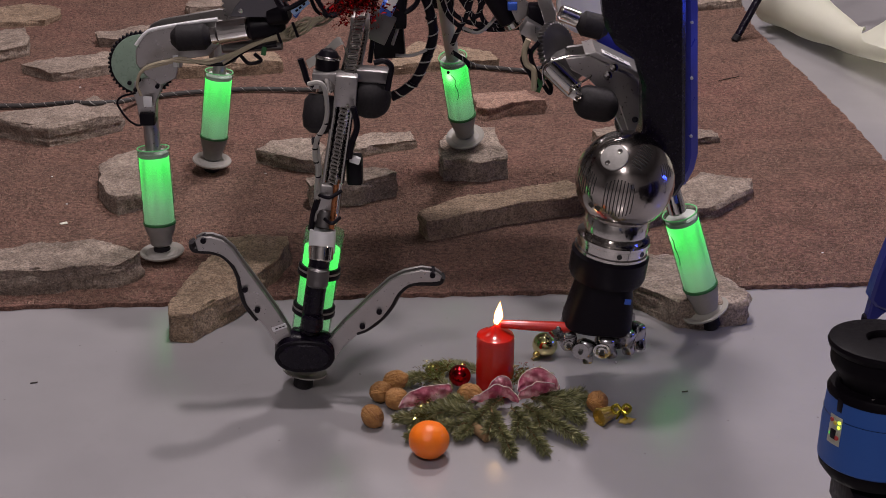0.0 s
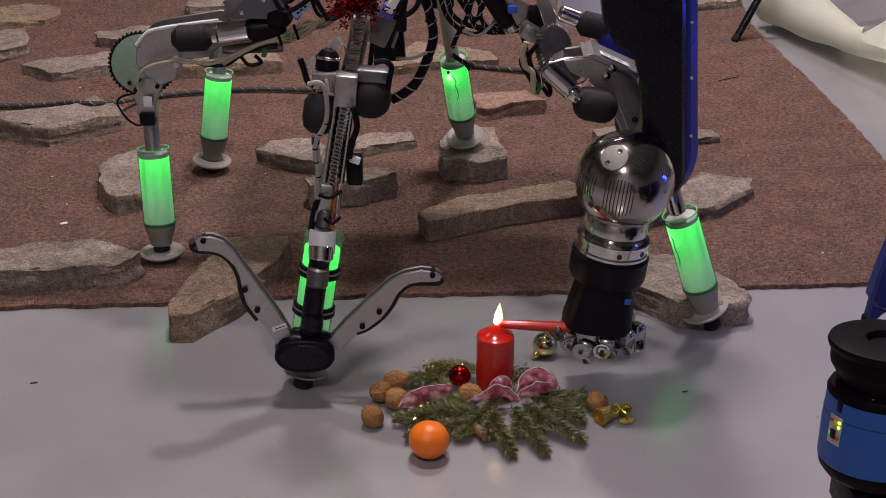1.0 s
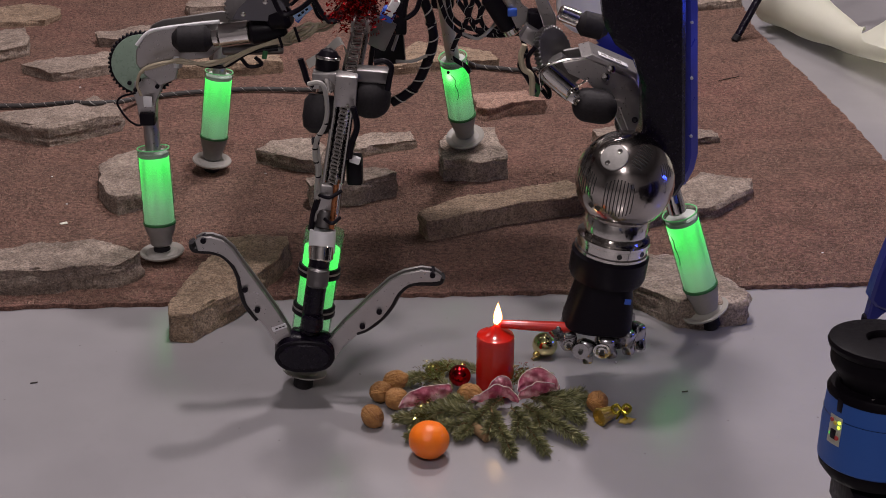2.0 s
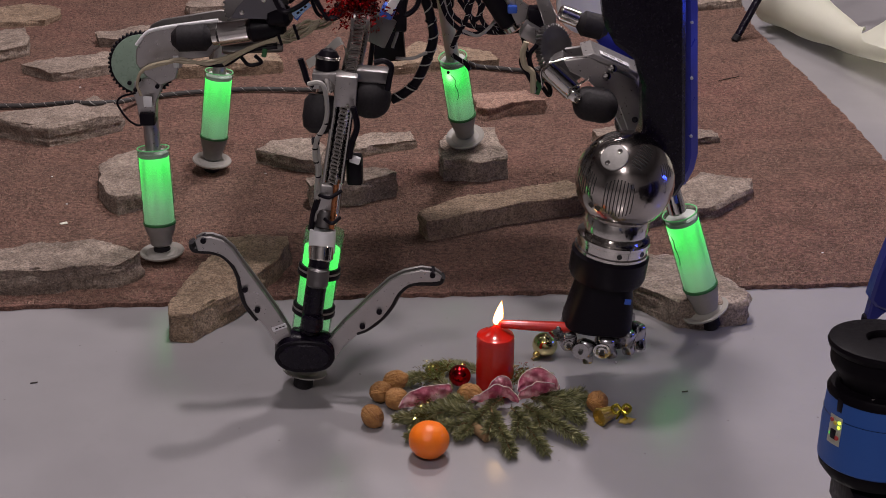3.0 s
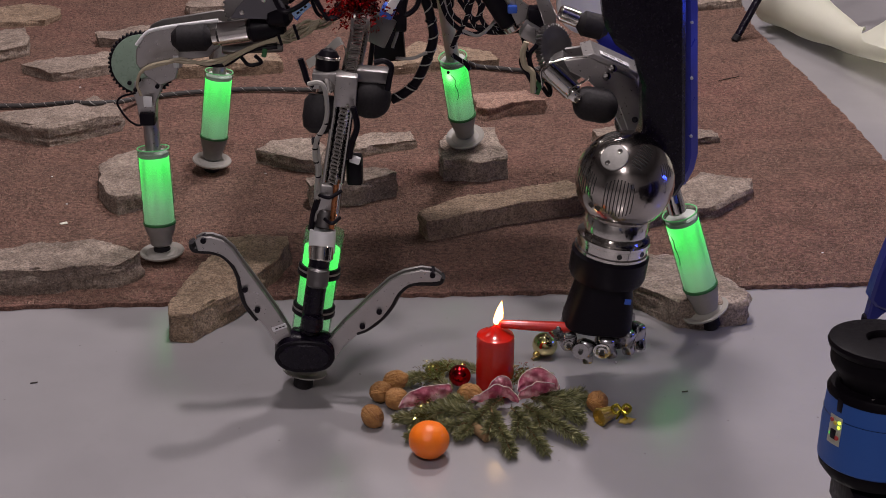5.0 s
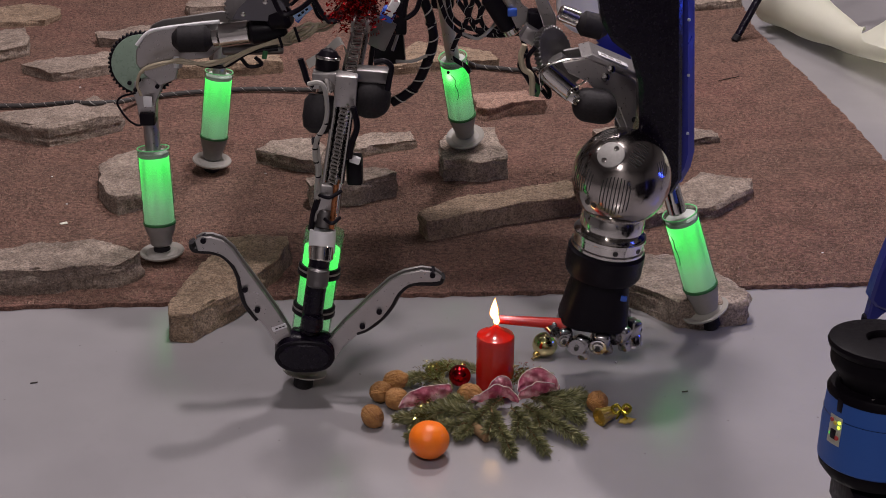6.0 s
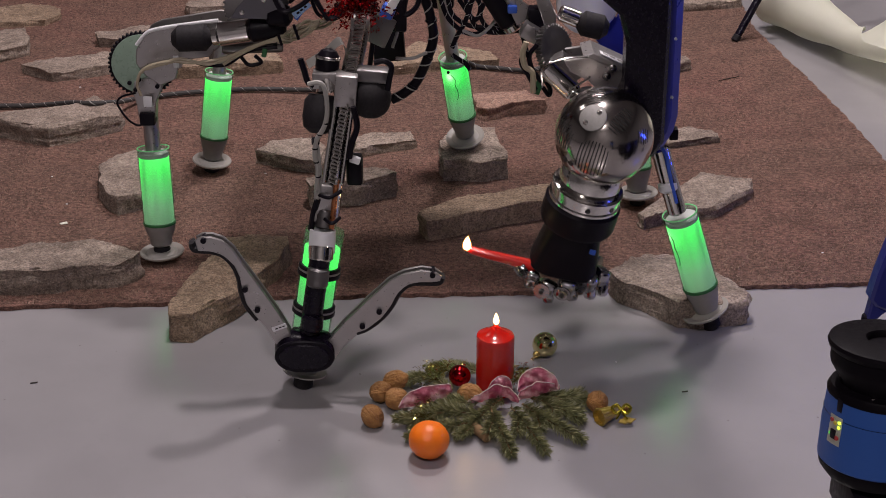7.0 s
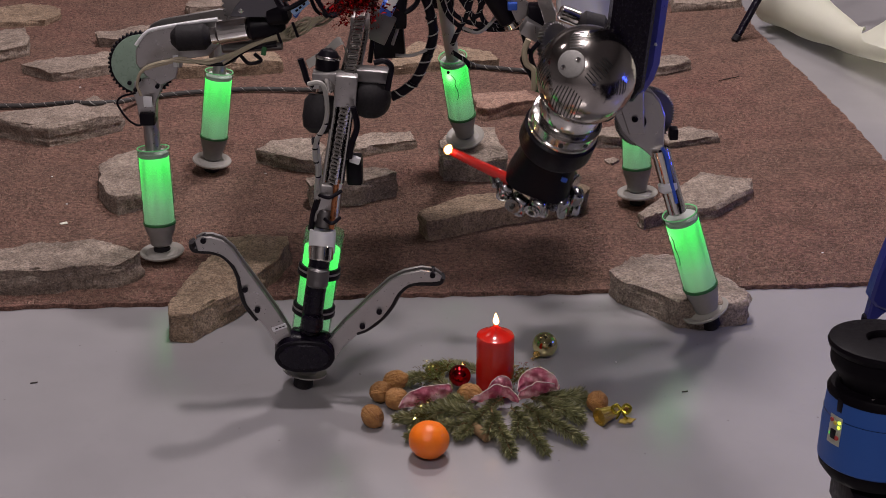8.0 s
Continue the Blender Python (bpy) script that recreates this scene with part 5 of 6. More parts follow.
        part("finger_pin", lathe([(0.0032, 0), (0.0032, 0.004), (0.002, 0.005)], k @ Matrix.Translation((-0.005, -0.0105, 0.004)) @ pose(0, 0, 0, 90), 14), VENT, ball)
        part("finger_tip", box((0.016, 0.013, 0.02), k @ Matrix.Translation((0.006, 0.004, 0.014)) @ pose(0, 0, 0, 0, 25, 0), 0.005), FINGER_STEEL, ball)
    return ball


def palm_frame(c):
    """z along the gripper's axis, y away from the lens side."""
    z = AXIS
    y = (Vector((0, 1, 0)) - z * z.y).normalized()
    x = y.cross(z)
    x = x if x.x > 0 else -x
    r = Matrix((x, y, z)).transposed().to_4x4()
    return Matrix.Translation(c) @ r


def ball_steel():
    n = Nodes("polished_ball_steel")
    n.set(Base_Color=n.mix(n.noise(18, 5), (0.39, 0.355, 0.33), (0.48, 0.445, 0.42)), Metallic=1.0)
    n.set(Roughness=n.ramp(n.noise(60, 5), [(0.3, 0.12), (0.75, 0.2)]))
    return n.mat


BALL_STEEL = ball_steel()
LINK = arm_link()
WRIST = wrist()


def wax(name, colour):
    n = Nodes(name)
    n.set(Base_Color=n.mix(n.noise(30, 4), tuple(v * 0.75 for v in colour), colour), Roughness=0.2, Coat_Weight=0.4, Coat_Roughness=0.12, Subsurface_Weight=0.7,
          Subsurface_Radius=(0.02, 0.004, 0.002), Subsurface_Scale=0.6)
    return n.mat


def flame_material(name, power, low, mid, tip, see=0.0):
    n = Nodes(name)
    sep = n.t.nodes.new("ShaderNodeSeparateXYZ")
    n.link(n.co.outputs["Generated"], sep.inputs[0])
    col = n.ramp(sep.outputs["Z"], [(0.0, low), (0.3, mid), (0.65, mid), (1.0, tip)])
    n.set(Base_Color=(0.0, 0.0, 0.0), Specular_IOR_Level=0.0, Emission_Color=col, Emission_Strength=power)
    if see:
        thin, mixer = n.add("ShaderNodeBsdfTransparent"), n.add("ShaderNodeMixShader", Fac=see)
        n.link(n.b.outputs[0], mixer.inputs[1])
        n.link(thin.outputs[0], mixer.inputs[2])
        n.link(mixer.outputs[0], n.t.nodes["Material Output"].inputs["Surface"])
    return n.mat


RED_WAX = wax("red_wax", (0.58, 0.018, 0.011))
FLAME = flame_material("flame_mantle", 2.6, (0.5, 0.12, 0.05), (1.0, 0.42, 0.10), (1.0, 0.34, 0.06), 0.72)
FLAME_CORE = flame_material("flame_core", 17.0, (0.9, 0.35, 0.10), (1.0, 0.66, 0.30), (1.0, 0.5, 0.14))
WICK = plain("charred_wick", (0.03, 0.02, 0.015), 0.9)


def flame_mesh(base, high, wide, lean=0.0):
    """A flame: a drop that swells low and ends in a point."""
    prof = [(0.15, 0.0), (0.55, 0.06), (0.9, 0.18), (1.0, 0.3), (0.9, 0.45), (0.66, 0.62), (0.4, 0.78), (0.18, 0.91), (0.03, 1.0)]
    bm = lathe([(r * wide / 2, h * high) for r, h in prof], Matrix.Translation(base), 20)
    for v in bm.verts:
        h = (v.co.z - base[2]) / high
        v.co.x += lean * high * h * h
    return bm


TIP = (0.09, 2.035, 0.122)


def taper():
    held = thing("taper_candle", "thin red taper candle held level in the gripper and burning", "candle", at=BALL)
    a, b = Vector(TIP), Vector((0.204, 2.03, 0.117))
    m = basis(a, b)
    n = (b - a).length
    bm = lathe([(0.002, -0.001), (0.0055, 0.001), (0.0068, 0.008), (0.0082, 0.05), (0.0098, n)], m, 24)
    part("taper_wax", bm, RED_WAX, held)
    part("taper_wick", cable([a + Vector((0.002, 0, 0)), a + Vector((-0.003, 0, 0.003)), a + Vector((-0.004, 0, 0.007))], 0.0011, 6), WICK, held)
    f = part("taper_flame", flame_mesh(Vector((0, 0, 0)), 0.0405, 0.0158, 0.05), FLAME, held, "bright yellow-white flame", turn=Matrix.Translation(a + Vector((-0.002, 0, 0.002))))
    part("flame_core", flame_mesh(Vector((0, 0, 0.002)), 0.036, 0.0125, 0.05), FLAME_CORE, f, "white-hot flame core", turn=Matrix.Translation(BALL) @ f.matrix_basis)
    return held, f


TAPER, TAPER_FLAME = taper()



# ---- the candle arrangement on the floor ----
def pillar_candle():
    ob = thing("pillar_candle", "thick red pillar candle burning among fir sprigs on the floor", "candle", at=(0.084, 2.031, 0.0))
    m = Matrix.Translation(ob.location)
    r, h = 0.0305, 0.104
    prof = [(r - 0.002, 0.0), (r, 0.002), (r, h - 0.003), (r - 0.0012, h), (r - 0.0035, h + 0.0014), (r - 0.006, h + 0.0022), (0.018, h + 0.005), (0.010, h + 0.0105), (0.005, h + 0.0155), (0.003, h + 0.017)]
    bm = lathe(prof, m, 56)
    for v in bm.verts:
        w = noise.noise_vector(v.co * 38) * 0.0012
        v.co += Vector((w.x, w.y, w.z * 0.6 if v.co.z > h * 0.9 else 0))
    part("wax_body", bm, RED_WAX, ob)
    top = ob.location + Vector((0, 0, h + 0.016))
    part("wick", cable([top - Vector((0, 0, 0.003)), top + Vector((0.0006, 0, 0.004)), top + Vector((0.002, 0, 0.008))], 0.0011, 6), WICK, ob)
    f = part("flame", flame_mesh(Vector((0, 0, 0)), 0.0235, 0.0112), FLAME, ob, "small yellow-white flame", turn=Matrix.Translation(top + Vector((0.001, 0, 0.002))))
    part("flame_core", flame_mesh(Vector((0, 0, 0.0015)), 0.021, 0.009), FLAME_CORE, f, "white-hot flame core", turn=ob.matrix_basis @ f.matrix_basis)
    return ob, f


CANDLE, CANDLE_FLAME = pillar_candle()
CANDLE_SEAT = CANDLE_FLAME.location.copy()


def shell_material():
    n = Nodes("walnut_shell")
    col = n.ramp(n.noise(70, 6, 0.7), [(0.3, (0.23, 0.092, 0.026)), (0.7, (0.52, 0.27, 0.088))])
    n.set(Base_Color=col, Roughness=0.55)
    n.bump(n.noise(190, 5, 0.7), 1.0, 0.004)
    return n.mat


SHELL = shell_material()


def walnut(x, y, z, turn, seed):
    ob = thing("walnut", "brown wrinkled walnut lying beside the fir sprigs", "nut", "walnuts round the candle", at=(x, y, 0))
    bm = bmesh.new()
    bmesh.ops.create_uvsphere(bm, u_segments=64, v_segments=44, radius=1)
    for v in bm.verts:
        d = v.co.normalized()
        w = noise.noise(d * 2.2 + Vector((seed, 0, 0))) * 0.05 + abs(noise.noise(Vector((d.x * 3, d.y * 8, d.z * 8)) + Vector((0, seed, 0)))) * -0.15
        seam = 0.05 * math.exp(-(d.y / 0.07) ** 2)
        point = 0.13 * max(0, d.x) ** 12
        v.co = d * (1 + w + seam + point)
    m = Matrix.Translation((x, y, z)) @ pose(0, 0, 0, *turn) @ Matrix.Diagonal((0.0208, 0.0176, 0.0178, 1))
    bmesh.ops.transform(bm, matrix=m, verts=bm.verts[:])
    part("shell", bm, SHELL, ob)


for i, (p, turn) in enumerate((((-0.078, 2.029, 0.02), (20, -10, 15)), ((-0.1, 1.998, 0.018), (70, 20, 60)), ((-0.074, 1.977, 0.018), (-30, 15, 35)),
                               ((-0.11, 1.925, 0.018), (80, 60, 20)), ((0.043, 1.974, 0.028), (30, 5, -10)), ((0.245, 1.968, 0.018), (10, 30, 80)))):
    walnut(*p, turn, i * 3.1)


def mandarin():
    c = Vector((-0.021, 1.841, 0.029))
    ob = thing("mandarin", "whole bright orange mandarin on the grey floor", "fruit", at=(c.x, c.y, 0))
    n = Nodes("mandarin_peel")
    n.set(Base_Color=n.mix(n.noise(25, 4), (0.80, 0.155, 0.005), (0.92, 0.215, 0.009)), Roughness=0.38, Subsurface_Weight=0.15, Subsurface_Scale=0.01)
    n.bump(n.noise(420, 3), 0.35, 0.0015)
    bm = bmesh.new()
    bmesh.ops.create_uvsphere(bm, u_segments=56, v_segments=40, radius=1)
    for v in bm.verts:
        d = v.co.normalized()
        a = math.atan2(d.y, d.x)
        dent = -0.13 * math.exp(-((1 - d.z) / 0.035)) - 0.08 * math.exp(-((1 + d.z) / 0.05))
        rib = 0.012 * math.cos(a * 9) * (1 - abs(d.z)) ** 0.5 * max(0, abs(d.z)) + 0.02 * noise.noise(d * 2.1)
        v.co = d * (1 + dent + rib)
    bmesh.ops.transform(bm, matrix=Matrix.Translation(c) @ pose(0, 0, 0, -14, 6, 0) @ Matrix.Diagonal((0.0308, 0.0308, 0.0292, 1)), verts=bm.verts[:])
    part("peel", bm, n.mat, ob)
    s = c + Vector((0.004, -0.0045, 0.0250))
    part("stem_star", lathe([(0.0035, 0), (0.003, 0.0012), (0.001, 0.0018)], Matrix.Translation(s), 7), plain("stem_green", (0.2, 0.17, 0.05), 0.8), ob, "dry green stem star")


mandarin()


def bauble(c, r, colour, label, cap_way):
    ob = thing("christmas_bauble", label, "bauble", "baubles by the candle", at=(c[0], c[1], 0))
    bm = bmesh.new()
    bmesh.ops.create_uvsphere(bm, u_segments=48, v_segments=32, radius=r, matrix=Matrix.Translation(c))
    n = Nodes("mirror_bauble_" + ("red" if colour[1] < 0.2 else "gold"))
    n.set(Base_Color=n.mix(n.noise(9, 3), tuple(v * 0.85 for v in colour), colour), Metallic=1.0, Roughness=0.06)
    part("globe", bm, n.mat, ob)
    w = Vector(cap_way).normalized()
    a = Vector(c) + w * r * 0.96
    part("cap", lathe([(0.0055, 0), (0.0058, 0.002), (0.0055, 0.006), (0.004, 0.0075)], basis(a, a + w), 20), GOLD_CAP, ob, "gold metal cap")
    part("loop", cable([a + w * 0.007, a + w * 0.011 + Vector((0.003, 0, 0.001)), a + w * 0.013, a + w * 0.011 - Vector((0.003, 0, 0.001)), a + w * 0.007], 0.0006, 6), GOLD_CAP, ob)


GOLD_CAP = plain("gold_metal", (0.75, 0.56, 0.2), 0.22, 1.0, 0.1)
bauble((0.173, 2.147, 0.021), 0.0215, (0.78, 0.70, 0.36), "shiny gold mirror bauble lying on the floor", (-0.6, -0.55, -0.45))
bauble((0.027, 2.022, 0.034), 0.018, (0.55, 0.012, 0.02), "shiny red bauble resting on fir sprigs", (0.2, 0.8, 0.3))


NEEDLE = Nodes("fir_needles")
NEEDLE_GEO = NEEDLE.t.nodes.new("ShaderNodeNewGeometry")
NEEDLE_TINT = NEEDLE.ramp(NEEDLE_GEO.outputs["Random Per Island"], [(0.0, (0.06, 0.075, 0.03)), (0.45, (0.17, 0.175, 0.075)), (0.8, (0.3, 0.295, 0.14)), (1.0, (0.46, 0.44, 0.26))])
NEEDLE.set(Base_Color=NEEDLE.mix(0.35, NEEDLE_TINT, NEEDLE.ramp(NEEDLE.noise(45, 3), [(0.3, (0.10, 0.11, 0.045)), (0.7, (0.3, 0.29, 0.14))])), Roughness=0.42)
BARK = plain("fir_bark", (0.2, 0.12, 0.055), 0.8, scale=90, bump=0.4)


def fir_sprig(points, wide, seed, label="green fir sprig lying under the candle", side=0):
    """A bent twig with flat needles all along, and short side twigs."""
    rng = random.Random(seed)
    ob = thing("fir_sprig", label, "fir sprig", "fir sprigs round the candle", at=(points[0][0], points[0][1], 0))
    twig, leaves = bmesh.new(), bmesh.new()
    wide *= 1.04
    lines = [[Vector(p) for p in points]]
    for k in range(side):
        base = spline(points, 6)
        i = int(len(base) * (0.25 + 0.5 * k / max(1, side)))
        way = (base[min(i + 3, len(base) - 1)] - base[max(0, i - 3)]).normalized()
        out = Vector((-way.y, way.x, 0.1)) * (1 if k % 2 else -1)
        tip = base[i] + (way * 0.9 + out * 0.5) * 0.034
        tip.z = max(0.008, tip.z - 0.004)
        lines.append([base[i], (base[i] + tip) / 2 + Vector((0, 0, 0.003)), tip])
    for line in lines:
        cable(line, 0.0019, 6, twig)
        run = spline(line, 40)
        length = sum((b - a).length for a, b in zip(run, run[1:]))
        n = int(length / 0.00011)
        for j in range(n):
            f = rng.random() ** 0.9
            i = min(int(f * (len(run) - 1)), len(run) - 2)
            p = run[i].lerp(run[i + 1], rng.random())
            way = (run[i + 1] - run[i]).normalized()
            a = rng.uniform(0, math.tau)
            u = way.orthogonal().normalized()
            v = way.cross(u)
            out = u * math.cos(a) + v * math.sin(a)
            out.z *= 0.8
            long = wide * rng.uniform(0.7, 1.1) * (1.0 if f < 0.9 else 0.75)
            d = (out * 0.8 + way * rng.uniform(0.45, 1.0) + Vector((rng.gauss(0, 0.12), rng.gauss(0, 0.12), 0.1))).normalized()
            q = p + d * long
            if q.z < 0.002:
                q.z = 0.002 + 0.003 * rng.random()
            s = d.cross(Vector((rng.gauss(0, 1), rng.gauss(0, 1), rng.gauss(0, 1)))).normalized() * 0.00068
            mid = p.lerp(q, 0.55) + out * long * 0.06
            a0, b0 = leaves.verts.new(p - s * 0.6), leaves.verts.new(p + s * 0.6)
            a1, b1 = leaves.verts.new(mid - s), leaves.verts.new(mid + s)
            t0 = leaves.verts.new(q)
            leaves.faces.new((a0, b0, b1, a1))
            leaves.faces.new((a1, b1, t0))
    part("twig", twig, BARK, ob)
    tagged(part("needles", leaves, NEEDLE.mat, ob, smooth=False), kind="stuff")


fir_sprig([(0.015, 2.001, 0.02), (-0.013, 2.03, 0.022), (-0.036, 2.04, 0.02), (-0.057, 2.05, 0.014)], 0.016, 1, side=2)
fir_sprig([(0.042, 2.016, 0.03), (0.019, 2.047, 0.03), (0.001, 2.063, 0.026), (-0.024, 2.058, 0.02)], 0.016, 2, side=1)
fir_sprig([(0.058, 1.925, 0.02), (0.014, 1.93, 0.024), (-0.03, 1.925, 0.02), (-0.074, 1.924, 0.013)], 0.018, 3, "broad green fir sprig lying beside the mandarin", side=4)
fir_sprig([(0.049, 1.915, 0.016), (0.014, 1.895, 0.018), (-0.021, 1.89, 0.014), (-0.054, 1.877, 0.012)], 0.016, 4, side=2)
fir_sprig([(0.074, 1.94, 0.024), (0.083, 1.894, 0.024), (0.094, 1.862, 0.019), (0.103, 1.832, 0.01)], 0.019, 5, side=1)
fir_sprig([(0.107, 1.94, 0.024), (0.123, 1.902, 0.024), (0.139, 1.868, 0.018), (0.155, 1.837, 0.01)], 0.018, 6, side=1)
fir_sprig([(0.125, 1.951, 0.024), (0.154, 1.913, 0.024), (0.183, 1.889, 0.019), (0.214, 1.868, 0.01)], 0.019, 7, side=1)
fir_sprig([(0.14, 1.974, 0.026), (0.18, 1.974, 0.026), (0.212, 1.977, 0.02), (0.239, 1.973, 0.014)], 0.017, 8, side=2)
fir_sprig([(0.106, 2.012, 0.024), (0.134, 2.032, 0.028), (0.158, 2.041, 0.024), (0.174, 2.047, 0.016)], 0.015, 9)
fir_sprig([(0.054, 1.931, 0.016), (0.04, 1.89, 0.016), (0.021, 1.877, 0.012)], 0.014, 10)
fir_sprig([(0.061, 2.055, 0.02), (0.034, 2.077, 0.02), (-0.004, 2.084, 0.016), (-0.022, 2.08, 0.014)], 0.015, 11)


fir_sprig([(0.095, 1.975, 0.02), (0.072, 1.943, 0.022), (0.054, 1.916, 0.018), (0.039, 1.909, 0.012)], 0.017, 12)
fir_sprig([(0.14, 1.972, 0.022), (0.17, 1.951, 0.024), (0.196, 1.936, 0.018), (0.217, 1.924, 0.01)], 0.017, 14, side=2)
fir_sprig([(0.059, 1.96, 0.022), (0.028, 1.957, 0.024), (-0.004, 1.956, 0.02), (-0.039, 1.956, 0.014)], 0.016, 15, side=2)


def cut_stub():
    ob = thing("cut_branch_end", "short brown cut branch end under the fir sprigs", "twig", at=(0.058, 1.902, 0.0))
    a, b = Vector((0.047, 1.905, 0.012)), Vector((0.069, 1.873, 0.011))
    part("stub", rod(a, b, 0.008, 0.0085, 16), BARK, ob)


cut_stub()


def ribbon_material():
    n = Nodes("pink_satin_ribbon")
    f = n.ramp(n.noise(34, 5, 0.6), [(0.34, (0.38, 0.05, 0.11)), (0.46, (0.58, 0.18, 0.25)), (0.55, (0.74, 0.44, 0.47)), (0.66, (0.88, 0.7, 0.7))])
    n.set(Base_Color=f, Roughness=0.3, Sheen_Weight=0.3)
    return n.mat


RIBBON, RIM = ribbon_material(), plain("pale_ribbon_edge", (0.72, 0.6, 0.55), 0.5)


def petal(points, widths, cup, tilt, label):
    """A curled strip of ribbon with a pale wired edge."""
    ob = thing("ribbon_curl", label, "ribbon", "ribbon curls round the candle", at=(points[0][0], points[0][1], 0))
    line = spline(points, 10)
    bm = bmesh.new()
    rows, edges = [], ([], [])
    for i, p in enumerate(line):
        f = i / (len(line) - 1)
        k = f * (len(widths) - 1)
        w = widths[int(k)] + (widths[min(int(k) + 1, len(widths) - 1)] - widths[int(k)]) * (k - int(k))
        way = (line[min(i + 1, len(line) - 1)] - line[max(i - 1, 0)]).normalized()
        side = way.cross(Vector((0, math.sin(radians(tilt)), math.cos(radians(tilt))))).normalized()
        nrm = side.cross(way)
        row = []
        for j in range(13):
            s = j / 6 - 1
            q = p + side * s * w + nrm * (cup * w * s * s + 0.0016 * math.sin(f * 17 + s * 5) + 0.001 * math.sin(f * 31 - s * 3))
            q.z = max(q.z, 0.004)
            row.append(bm.verts.new(q))
        rows.append(row)
        edges[0].append(row[0].co.copy())
        edges[1].append(row[-1].co.copy())
    for a, b in zip(rows, rows[1:]):
        for j in range(12):
            bm.faces.new((a[j], a[j + 1], b[j + 1], b[j]))
    bmesh.ops.solidify(bm, geom=bm.faces[:], thickness=0.0008)
    part("satin", bm, RIBBON, ob, sharp=80)
    for e in edges:
        part("wired_edge", cable(e, 0.0007, 6, steps=1), RIM, ob, "pale wired edge")


petal([(-0.069, 1.946, 0.02), (-0.048, 1.949, 0.032), (-0.017, 1.957, 0.036), (0.014, 1.974, 0.034)], (0.002, 0.013, 0.0155, 0.010), 0.35, 98, "long pink ribbon curl with pale edges over the fir sprigs")
petal([(0.039, 1.957, 0.024), (0.059, 1.954, 0.03), (0.082, 1.959, 0.036), (0.1, 1.962, 0.034), (0.119, 1.953, 0.026)], (0.002, 0.008, 0.014, 0.012, 0.003), 0.5, 75, "crumpled pink ribbon loop in front of the candle")
petal([(0.073, 1.967, 0.03), (0.084, 1.971, 0.042), (0.097, 1.977, 0.045), (0.109, 1.981, 0.03)], (0.004, 0.011, 0.012, 0.004), 0.4, 105, "upright fold of pink ribbon against the candle")
petal([(0.116, 1.96, 0.028), (0.137, 1.957, 0.038), (0.158, 1.961, 0.042), (0.185, 1.981, 0.034)], (0.003, 0.012, 0.014, 0.005), 0.5, 80, "wide pink ribbon curl with pale edges beside the candle")
petal([(0.119, 1.961, 0.04), (0.134, 1.975, 0.05), (0.15, 1.979, 0.054), (0.17, 1.975, 0.048), (0.182, 1.974, 0.036)], (0.003, 0.014, 0.017, 0.013, 0.003), 0.3, 108, "arched pink ribbon loop standing beside the candle")


def tinsel_strands():
    rng = random.Random(4)
    spots = [(-0.029, 1.959, 0.03), (-0.022, 1.988, 0.028), (-0.008, 2.04, 0.034), (-0.028, 1.937, 0.028), (0.127, 2.04, 0.034), (0.119, 2.016, 0.034), (-0.015, 2.022, 0.034), (-0.034, 1.915, 0.026), (0.004, 2.05, 0.036), (-0.022, 2.05, 0.032), (0.112, 2.032, 0.036), (0.138, 2.022, 0.034)]
    for s in spots:
        ob = thing("gold_tinsel", "glittering gold tinsel tuft among the fir needles", "tinsel", "gold tinsel tufts", at=(s[0], s[1], 0))
        bm = bmesh.new()
        for i in range(120):
            p = Vector(s) + Vector((rng.gauss(0, 0.009), rng.gauss(0, 0.009), rng.gauss(0, 0.004)))
            w = Vector((rng.uniform(-1, 1), rng.uniform(-1, 1), rng.uniform(-0.3, 0.8))).normalized()
            d = w.orthogonal().normalized() * 0.00045
            q = p + w * rng.uniform(0.003, 0.006)
            bm.faces.new([bm.verts.new(v) for v in (p - d, p + d, q + d, q - d)])
        part("foil", bm, GOLD_TINSEL, ob, smooth=False)


tinsel_strands()


